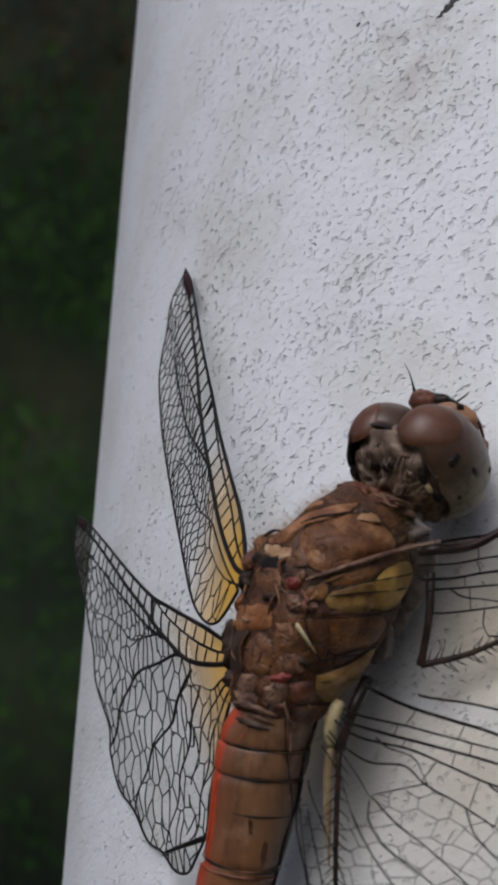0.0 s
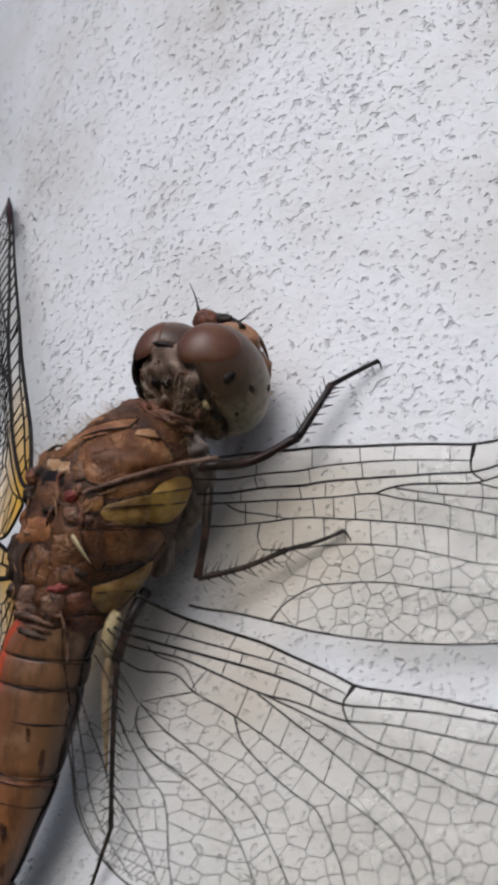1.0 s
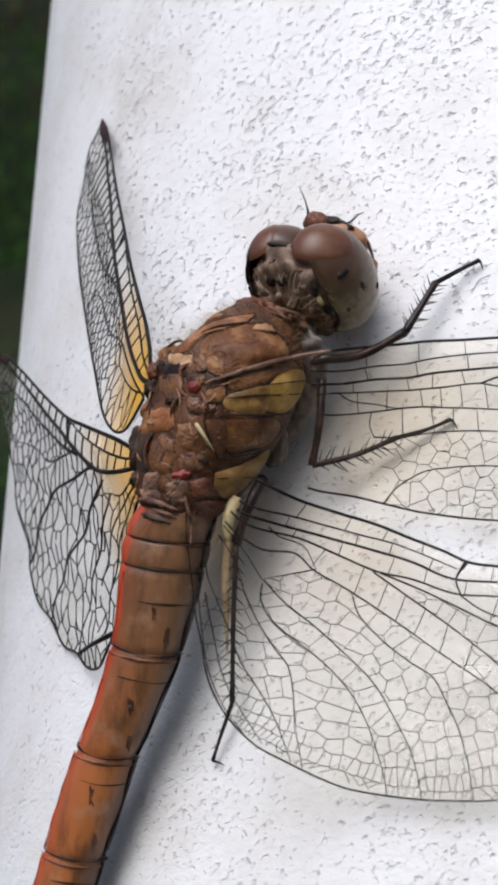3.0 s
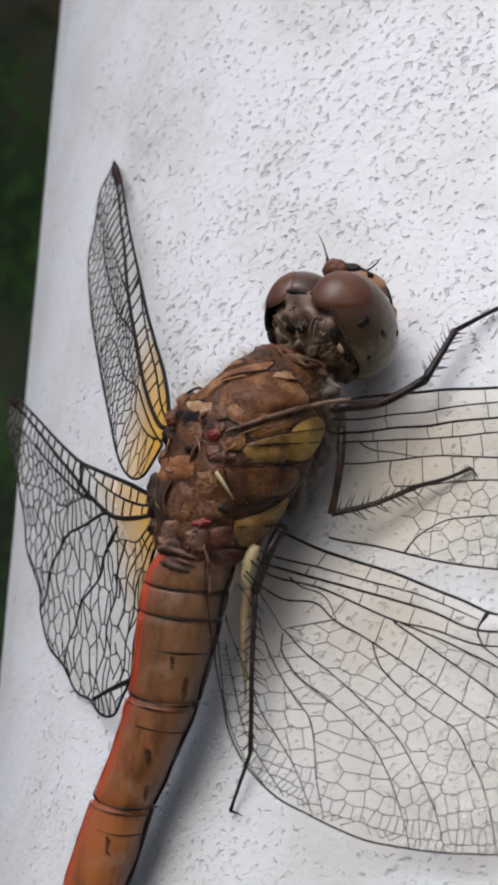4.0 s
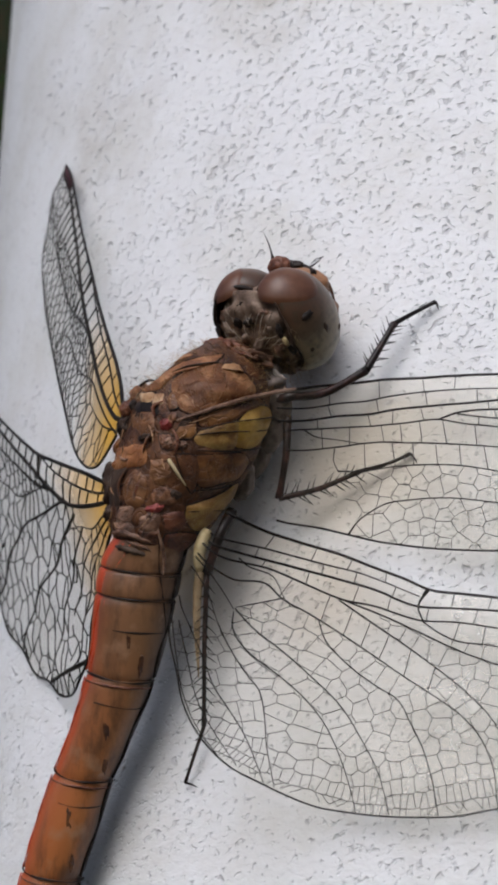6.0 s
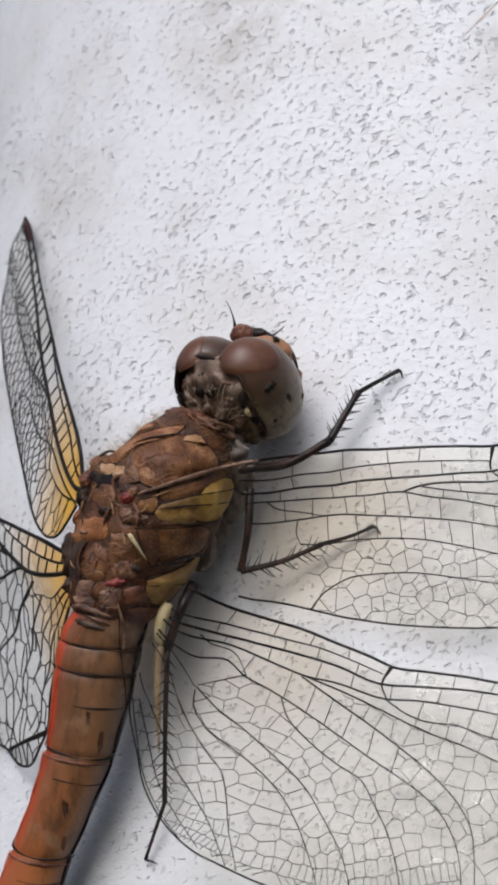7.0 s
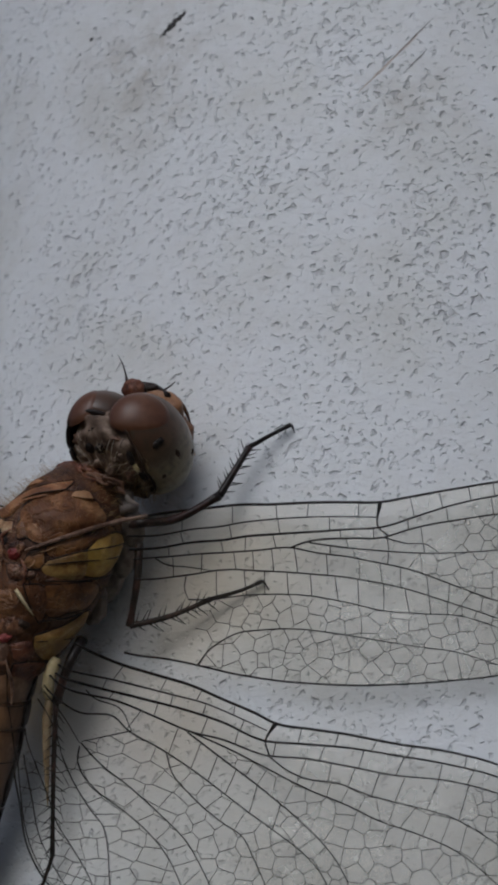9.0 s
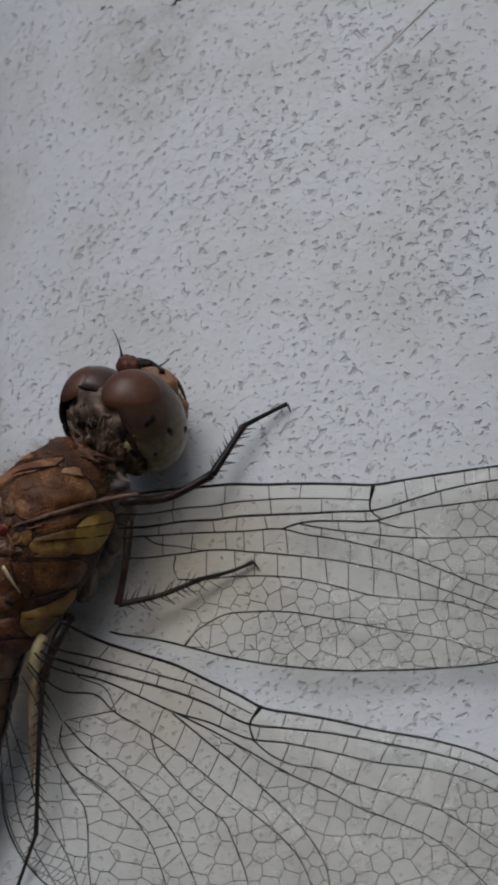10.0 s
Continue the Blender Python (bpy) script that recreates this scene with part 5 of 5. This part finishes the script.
FORE, HIND = fore_veins(), hind_veins()
wing("forewing", "clear smoky forewing pressed down along the post", FORE, drooped((6.0, -1.6), 0.9, 5.8, 5.5, 5.5, 23.0), FILM_CLEAR, VEIN, VEIN_LIGHT, 3, 0.87, 1.9, 1.0, 0.90)
wing("hindwing", "broad clear smoky hindwing pressed down along the post", HIND, drooped((5.0, -5.1), 1.0, 5.0, 4.5, 5.5, 0.0), FILM_CLEAR, VEIN, VEIN_LIGHT, 4, 0.87, 1.0, 1.0, 0.93, hind_fans())
wing("forewing", "clear forewing with amber root and dark stigma", left_fore_veins(), spread((-1.65, 0.6, 0.15), (-0.755, 0.474, -0.453), (-0.5, -0.86, -0.03), 1.0, 1.0, 0.0), FILM_AMBER, VEIN, VEIN, 5, 1.3, 0.0, 1.45)
wing("hindwing", "clear hindwing with amber root", left_hind_veins(), spread((-1.7, -2.7, 0.3), (-0.932, 0.123, -0.342), (0.40, -0.90, 0.10), 1.0, 1.0, 1.3), FILM_AMBER, VEIN, VEIN, 6, 1.35, 0.0, 1.5)

# ---------------------------------------------------------------- legs


def leg(joints, widths, spines, pale=0):
    """A leg: thigh, shin with spines, foot with claws. joints: hip to claw."""
    p = [np.array(q, float) for q in joints]
    bones = (("thigh", p[: widths[3] + 1], widths[0]), ("shin", p[widths[3]: widths[4] + 1], widths[1]), ("foot", p[widths[4]: -1], widths[2]))
    top = None
    for name, pts, r in bones:
        c = spline(pts, 16)
        rad = [r * (1.0 - 0.30 * i / 15 + 0.25 * math.exp(-((i - 15) / 1.6) ** 2)) for i in range(16)]
        ob = one_tube(name, c, rad, (LEG if pale == 2 else PALE) if (pale and name == "thigh") else DARK if name == "foot" else LEG, FLY if top is None else top, "dark brown thigh" if pale and name == "thigh" else "", 8)
        if top is None:
            top = ob
            tagged(ob, "", "")
        if name == "foot":
            for k in range(7):
                q = c[2 * k + 1]
                one_tube("bristle", [q, q + np.array((0.12 * (-1) ** k, -0.10, 0.10)), q + np.array((0.20 * (-1) ** k, -0.18, 0.14))], [0.03, 0.02, 0.008], DARK, top, sides=4)
        if name == "shin":
            d = pts[-1] - pts[0]
            d /= np.linalg.norm(d)
            rng = random.Random(int(abs(d[0]) * 1000))
            side = np.cross(d, np.array((0.5, 0.0, 0.85)))
            side /= np.linalg.norm(side)
            for k in range(spines):
                q = c[int(1 + 14 * k / spines)]
                s = side * (1 if k % 2 else -0.8) + d * 0.75 + np.array([rng.uniform(-0.2, 0.2) for _ in range(3)])
                s = s / np.linalg.norm(s) * rng.uniform(0.5, 0.72)
                one_tube("spine", [q, q + s * 0.5, q + s], [0.036, 0.026, 0.01], DARK, top, sides=4)
    one_tube("claw", spline((p[-2], (p[-2] + p[-1]) / 2 + np.array((0.05, 0.05, 0.06)), p[-1]), 6), [0.06, 0.055, 0.045, 0.035, 0.025, 0.01], DARK, top, sides=6)
    return top


leg(((2.2, 1.1, -4.6), (2.75, 1.27, -4.5), (3.70, 1.51, -5.6), (4.72, 2.64, -7.3), (4.84, 4.7, -8.75), (5.20, 5.30, -9.77), (5.66, 5.76, -10.4), (5.75, 5.4, -10.56)), (0.22, 0.175, 0.11, 3, 4), 18)
leg(((3.1, 0.5, -4.4), (3.50, -0.97, -4.05), (3.36, -2.92, -3.95), (4.42, -2.40, -5.22), (5.54, -1.57, -6.41), (6.43, -1.07, -7.45), (6.96, -0.67, -7.95), (7.26, -1.03, -8.07)), (0.19, 0.14, 0.10, 2, 4), 20, 2)
leg(((2.0, -3.6, -2.6), (2.21, -4.33, -1.9), (1.79, -6.2, -1.6), (2.04, -8.78, -1.48), (2.50, -12.50, -1.36), (2.22, -13.87, -1.15), (2.0, -14.95, -1.0), (2.58, -15.04, -1.17)), (0.25, 0.12, 0.085, 2, 4), 26)
one_tube("thigh_patch", spline(((1.80, -4.35, -1.45), (1.72, -4.9, -1.25), (1.60, -5.5, -1.25), (1.55, -6.1, -1.4)), 10), [0.18, 0.25, 0.27, 0.27, 0.27, 0.26, 0.25, 0.24, 0.22, 0.16], PALE, FLY, "pale yellow hip")
one_tube("thigh_patch", spline(((1.58, -5.8, -1.45), (1.46, -6.8, -1.45), (1.48, -7.9, -1.48), (1.66, -9.4, -1.50), (1.84, -10.6, -1.50)), 14), [0.12, 0.19, 0.20, 0.20, 0.19, 0.18, 0.17, 0.16, 0.14, 0.12, 0.10, 0.07, 0.05, 0.02], BUFF, FLY, "buff inner side of the thigh")

# ---------------------------------------------------------------- the head, which turns
HEAD = one_ball("head", (0, -0.62, 0.0), (2.25, 1.12, 2.05), NAPE, FLY, None, "hairy brown back of the head", lumps=0.22, seed=2.0, nu=64, nv=40)
EYE_MID, EYE_SIZE = (1.16, 0.12, 0.0), (1.65, 1.85, 2.38)


def eye_skin(sx, th, ph, grow=1.0):
    """A spot on an eye from its own middle: th from straight ahead, ph round from the outer side upwards."""
    return Vector((sx * EYE_SIZE[0] * math.sin(th) * math.cos(ph), EYE_SIZE[1] * math.cos(th), EYE_SIZE[2] * math.sin(th) * math.sin(ph))) * grow * MM


def eye_rear(ph):
    """How far back the eye reaches, as an angle from straight ahead, round its hind rim."""
    y = np.interp((math.degrees(ph) + 180) % 360 - 180, (-180, -90, 0, 50, 90, 135, 180), (-0.3, -1.2, -1.45, -1.15, -0.5, -0.05, -0.3))
    return math.acos((y - EYE_MID[1]) / EYE_SIZE[1])


def head_parts():
    for sx in (1, -1):
        bm = bmesh.new()
        n, rows = 64, []
        for i in range(1, 31):
            rows.append([bm.verts.new(eye_skin(sx, eye_rear(math.tau * k / n) * i / 30, math.tau * k / n, 1 - 0.05 * max(0, i / 30 - 0.93) / 0.07)) for k in range(n)])
        for r1, r2 in zip(rows, rows[1:]):
            for k in range(n):
                bm.faces.new((r1[k], r1[(k + 1) % n], r2[(k + 1) % n], r2[k])[::sx])
        bm.faces.new(rows[0][::-sx])
        e = part("eye", bm, EYE, HEAD, "large eye, greyish brown below")
        e.location = (sx * EYE_MID[0] * MM, EYE_MID[1] * MM, EYE_MID[2] * MM)
        # the cap: a smooth oval on top
        c = Vector((0.38, 0.02, 0.92)).normalized()
        lie = Vector((0.75, 0.50, -0.44))
        t1 = (lie - c * c.dot(lie)).normalized()
        t2 = c.cross(t1)
        bm = bmesh.new()
        rows = []
        for i in range(1, 15):
            row = []
            for k in range(48):
                g = math.tau * k / 48
                rho = radians(36 * i / 14) / math.hypot(math.cos(g) / 1.30, math.sin(g) / 0.94)
                d = c * math.cos(rho) + (t1 * math.cos(g) + t2 * math.sin(g)) * math.sin(rho)
                lift = 1.018 - 0.030 * max(0, i / 14 - 0.86) / 0.14
                row.append(bm.verts.new(Vector((sx * d.x * EYE_SIZE[0], d.y * EYE_SIZE[1], d.z * EYE_SIZE[2])) * lift * MM))
            rows.append(row)
        for r1, r2 in zip(rows, rows[1:]):
            for k in range(48):
                bm.faces.new((r1[k], r1[(k + 1) % 48], r2[(k + 1) % 48], r2[k])[::sx])
        bm.faces.new(rows[0][::-sx])
        part("eye_cap", bm, CAP, e, "satin red-brown upper half of the eye")
        rim = [eye_skin(sx, eye_rear(g) * 0.995, g, 0.975) / MM for g in np.linspace(radians(-80), radians(150), 40)]
        # left rim wider and blacker: that eye's shade, put into the colour
        one_tube("eye_rim", rim, [(0.02 if sx > 0 else 0.07) + 0.035 * (1 + noise.noise(q * 2)) for q in rim], SOOT if sx > 0 else DARK, e, "dark rim behind the eye, shade painted into the left one")
        for x, y, z, r, mat in ((2.57, -0.50, 0.75, (0.10, 0.26, 0.13), DARK), (2.68, -0.03, -0.35, (0.08, 0.13, 0.24), SOOT), (2.42, 0.80, -1.05, (0.08, 0.12, 0.16), SOOT), (2.50, 0.75, 0.35, (0.07, 0.08, 0.10), SOOT),
                                (2.3, -0.95, -0.75, (0.07, 0.10, 0.12), SOOT), (1.86, -1.52, -0.27, (0.26, 0.14, 0.30), DARK), (1.70, -1.46, 0.74, (0.22, 0.14, 0.30), DARK), (1.80, -1.56, 0.26, (0.20, 0.10, 0.20), PALE)):
            q = Vector((x - 1.08, y - EYE_MID[1], z))
            turn = q.normalized().to_track_quat("X", "Z").to_matrix().to_4x4()
            flat = (0.05, r[1], r[2])
            ob = one_ball("cheek_spot" if mat is PALE else "eye_spot", (0, 0, 0), flat, mat, e, None, "small yellow spot" if mat is PALE else "", lumps=0.6, seed=x + y)
            ob.matrix_local = Matrix.Translation(Vector((q.x * sx, q.y, q.z)) * MM) @ (Matrix.Diagonal((sx, 1, 1, 1)) @ turn @ Matrix.Diagonal((sx, 1, 1, 1)))
        # hollows, folds and bristly knobs on the back of the head
        for k, (x, y, z, r, mat) in enumerate(((1.07, -1.18, 1.40, 0.30, TAUPE), (0.10, -1.02, 1.74, 0.26, DARK), (0.30, -1.50, 1.15, 0.30, DARK), (0.62, -1.45, 1.32, 0.12, NAPE), (1.22, -1.45, 0.82, 0.26, NAPE), (0.95, -1.60, 0.62, 0.24, NAPE),
                                               (0.55, -1.68, 0.20, 0.42, NAPE), (1.25, -1.50, -0.10, 0.40, TAUPE), (0.5, -1.70, -0.60, 0.40, NAPE), (1.30, -1.35, -0.90, 0.42, NAPE), (1.65, -1.05, 1.05, 0.22, TAUPE))):
            one_ball("nape_knob", (sx * x, y + 0.05, z), (r, r * 0.55, r * 0.75), mat, HEAD, pose(0, 0, 0, 20, 30 * k, 40 * k), lumps=0.4, seed=sx * 1.3 + k * 2.1, nu=24, nv=16)
    one_tube("antenna", spline(((-0.45, 1.95, 1.70), (-0.52, 2.15, 1.98), (-0.68, 2.42, 2.35), (-0.78, 2.55, 2.75)), 14), [0.09, 0.08, 0.06, 0.045, 0.035, 0.03, 0.028, 0.026, 0.024, 0.022, 0.02, 0.018, 0.015, 0.01], DARK, HEAD, sides=6)
    one_tube("antenna", spline(((0.62, 2.25, 0.95), (0.85, 2.58, 0.85), (1.10, 2.80, 0.92), (1.38, 2.82, 1.10)), 14), [0.09, 0.08, 0.06, 0.05, 0.045, 0.04, 0.035, 0.032, 0.03, 0.028, 0.025, 0.02, 0.015, 0.01], DARK, HEAD, sides=6)
    one_ball("forehead", (0, 2.0, 0.10), (1.65, 0.82, 1.05), FACE, HEAD, None, "tan forehead", lumps=0.14, nu=40, nv=26)
    one_ball("crown_knob", (0, 1.72, 1.55), (0.55, 0.46, 0.46), RUSSET, HEAD, None, "red-brown knob between the eyes", lumps=0.15, nu=32, nv=20)
    one_tube("knob_rim", [(0.56 * math.cos(g), 1.80 + 0.44 * math.sin(g) * 0.7, 1.38 + 0.30 * math.sin(g)) for g in np.linspace(0, math.tau, 20)], [0.05 + 0.03 * math.sin(i * 2.1) for i in range(20)], DARK, HEAD)
    for sx in (1, -1):
        one_tube("face_stripe", spline(((sx * 0.9, 2.62, 0.45), (sx * 1.15, 2.62, 0.0), (sx * 1.1, 2.62, -0.6), (sx * 0.95, 2.60, -1.2)), 14), [0.03 + 0.05 * math.sin(math.pi * i / 13) for i in range(14)], UMBER, HEAD, "dark stripe on the face")
    one_ball("brow_pit", (0, 2.32, 1.12), (0.62, 0.24, 0.22), DARK, HEAD, None, "black hollow behind the forehead", lumps=0.3)
    one_ball("upper_lip", (0, 1.95, -1.0), (1.50, 0.75, 0.90), FACE, HEAD, None, "yellow-brown face", lumps=0.25, seed=1, nu=32, nv=20)
    one_ball("mouth", (0, 1.10, -1.95), (1.45, 0.95, 0.55), TAN, HEAD, None, "yellow-brown mouth parts", lumps=0.3, seed=2, nu=32, nv=20)
    one_ball("jaw", (0, -0.15, -1.9), (1.45, 1.0, 0.36), TAUPE, HEAD, None, "grey brown jaw", lumps=0.35, seed=3, nu=32, nv=20)
    one_tube("brow_band", spline(((-1.2, 2.2, 0.80), (0, 2.60, 0.86), (1.2, 2.2, 0.80)), 14), 0.15, DARK, HEAD, "black band over the forehead")


head_parts()


def hairs(name, spots, length, parent, seed, thick=0.010):
    """Fine golden hairs standing on the given spots (place, direction)."""
    rng = random.Random(seed)
    bm = bmesh.new()
    for p, d in spots:
        d = np.array(d) + np.array([rng.uniform(-0.45, 0.45) for _ in range(3)])
        d = d / np.linalg.norm(d) * length * rng.uniform(0.5, 1.15)
        p = np.array(p)
        tube(bm, [p, p + d * 0.5, p + d + np.array((0, 0.12 * length, 0))], [thick, thick * 0.8, thick * 0.3], 3, cap=False)
    tagged(part(name, bm, HAIR, parent, "fine golden hairs"), kind="stuff")


RNG = random.Random(8)
SPOTS = []
for _ in range(800):
    y, deg = RNG.uniform(0.6, 3.3), RNG.uniform(-110, 110)
    p = chest(y, deg)
    q = chest(y, deg, 1.0) - p
    SPOTS.append((p, q + np.array((0, 0.35, 0))))
for _ in range(260):
    y, deg = RNG.uniform(-4.5, 0.6), RNG.choice((-1, 1)) * RNG.uniform(60, 110)
    p = chest(y, deg)
    SPOTS.append((p, chest(y, deg, 1.0) - p))
hairs("thorax_hair", SPOTS, 0.60, THORAX, 1, 0.006)
SPOTS = []
for _ in range(500):
    g, w = RNG.uniform(0, math.tau), RNG.uniform(0.5, 1.0)
    SPOTS.append(((1.8 * w * math.cos(g), -1.3 - 0.5 * (1 - w), -0.3 + 1.5 * w * math.sin(g)), (0.6 * math.cos(g), -1.0, 0.6 * math.sin(g))))
for _ in range(40):
    g = RNG.uniform(radians(-110), radians(20))
    SPOTS.append(((2.0 * math.cos(g) + 0.2, -1.15 + RNG.uniform(-0.15, 0.15), 2.0 * math.sin(g)), (0.5 * math.cos(g), -0.8, 0.5 * math.sin(g))))
hairs("head_hair", SPOTS, 0.55, HEAD, 2, 0.007)


def nape_strands(name, count, material, seed, thick, label):
    """Matted hairs that lie over the back of the head and run in towards the neck."""
    rng = random.Random(seed)
    bm = bmesh.new()
    for _ in range(count):
        a = rng.uniform(0, math.tau)
        r0 = rng.uniform(0.35, 0.92)
        r1 = r0 - rng.uniform(0.14, 0.34)
        sway, lift = rng.uniform(-0.35, 0.35), rng.uniform(1.04, 1.13)
        run = []
        for t in np.linspace(0, 1, 6):
            r, g = max(0.03, r0 + (r1 - r0) * t), a + sway * t * t
            rise = lift + 0.03 * math.sin(math.pi * t)
            run.append((2.25 * r * math.cos(g) * rise, -0.62 - 1.12 * math.sqrt(1 - r * r) * rise, 2.05 * r * math.sin(g) * rise))
        tube(bm, run, [thick * w for w in (1.0, 1.0, 0.9, 0.8, 0.6, 0.2)], 4, cap=False)
    tagged(part(name, bm, material, HEAD, label), kind="stuff")


nape_strands("nape_hair", 80, PALE_HAIR, 5, 0.012, "pale matted hairs on the back of the head")
nape_strands("nape_bristle", 16, DARK, 6, 0.018, "dark bristles on the back of the head")

# ---------------------------------------------------------------- marks in the paint
sliver("paint_chip", ((6.4, 25.8), (7.8, 26.9)), 0.30, GAP, POST, "dark chip in the paint", 3)
sliver("paint_chip", ((2.15, 27.0), (2.42, 27.1)), 0.16, GAP, POST, "dark speck", 4)

sliver("scratch", ((16.3, 20.7), (19.4, 24.0)), 0.10, GREYPALE, POST, "pale scratch in the paint", 5)
sliver("scratch", ((17.1, 21.5), (19.8, 24.5)), 0.07, GAP, POST, "dark scratch in the paint", 6)
sliver("scratch", ((18.4, 21.6), (19.5, 22.8)), 0.06, GAP, POST, "faint scratch in the paint", 7)

# ---------------------------------------------------------------- garden behind: dark hedge


def hedge():
    rng = random.Random(21)
    thing = tagged(new("hedge"), "tall dark green hedge in deep shade", "hedge")
    thing.location = (-1.6, 4.3, 0)
    # a dark sheet behind the leaves, added as the shade between them
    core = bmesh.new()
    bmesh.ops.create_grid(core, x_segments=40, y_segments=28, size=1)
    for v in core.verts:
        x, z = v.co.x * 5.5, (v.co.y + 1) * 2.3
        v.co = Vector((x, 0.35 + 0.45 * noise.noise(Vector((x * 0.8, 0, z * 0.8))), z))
    part("hedge_shade_sheet", core, SHADE, thing, "dark sheet standing for the shade inside the hedge")
    verts, faces, tops = [], [], []
    for _ in range(130000):
        x, z = rng.uniform(-4.5, 4.5), rng.uniform(0.0, 4.5)
        gap = noise.noise(Vector((x * 1.1, 3.0, z * 1.1)))
        # fewer leaves low down, so more of the dark sheet shows
        if gap > 0.25 or (z < 2.9 and rng.random() < 0.75):
            continue
        y = rng.gauss(0, 0.16) + 0.4 * noise.noise(Vector((x * 0.8, 0, z * 0.8)))
        m = pose(x, y, z, rng.uniform(0, 180), rng.uniform(0, 180), rng.uniform(0, 360))
        s = rng.uniform(0.009, 0.020)
        i = len(verts)
        verts += [m @ Vector(q) for q in ((-s, 0, 0), (0, -s * 0.5, 0.008), (s, 0, 0), (0, s * 0.5, 0.008))]
        (tops if z > 3.95 + 0.3 * noise.noise(Vector((x * 2, 7.0, z))) else faces).append((i, i + 1, i + 2, i + 3))
    for name, chosen, mat, label in (("leaves", faces, LEAF, "dense dark green leaves"), ("dry_leaves", tops, DRY_LEAF, "brown leaves along the top")):
        used = [verts[i] for f in chosen for i in f]
        me = bpy.data.meshes.new(name)
        me.from_pydata(used, [], [(k, k + 1, k + 2, k + 3) for k in range(0, len(used), 4)])
        me.materials.append(mat)
        ob = new(name, me)
        ob.parent = thing
        tagged(ob, label, kind="stuff")
    for k in range(6):
        x = -3.5 + k * 1.2
        bm = bmesh.new()
        tube(bm, [(q[0] * 1000, q[1] * 1000, q[2] * 1000) for q in spline(((x, 0.1, 0), (x + 0.1, 0.05, 1.5), (x - 0.2, 0.0, 3.0), (x + 0.3, -0.1, 4.3)), 16)], [45 - 2 * i for i in range(16)], 8)
        part("trunk", bm, TWIG, thing)


hedge()

HEAD_ROWS = [
    (0.0, pose(1.29 * MM, 4.45 * MM, -5.1 * MM, -46, 0, 3)),
    (5.2, pose(1.29 * MM, 4.45 * MM, -5.1 * MM, -46, 0, 3)),
    (5.3, pose(1.05 * MM, 4.75 * MM, -4.9 * MM, -36, -8, 12)),
    (5.4, pose(0.80 * MM, 4.84 * MM, -4.8 * MM, -25, -17, 20)),
    (5.52, pose(0.80 * MM, 4.84 * MM, -4.8 * MM, -25, -17, 20)),
    (5.62, pose(1.29 * MM, 4.45 * MM, -5.1 * MM, -46, 0, 3)),
    (8.3, pose(1.29 * MM, 4.45 * MM, -5.1 * MM, -46, 0, 3)),
    (8.39, pose(0.98 * MM, 4.74 * MM, -5.0 * MM, -54, -13, 14)),
    (8.54, pose(0.98 * MM, 4.74 * MM, -5.0 * MM, -54, -13, 14)),
    (8.64, pose(1.29 * MM, 4.45 * MM, -5.1 * MM, -46, 0, 3)),
    (10.0, pose(1.29 * MM, 4.45 * MM, -5.1 * MM, -46, 0, 3)),
]


def motions():
    walk(HEAD, HEAD_ROWS)


motions()
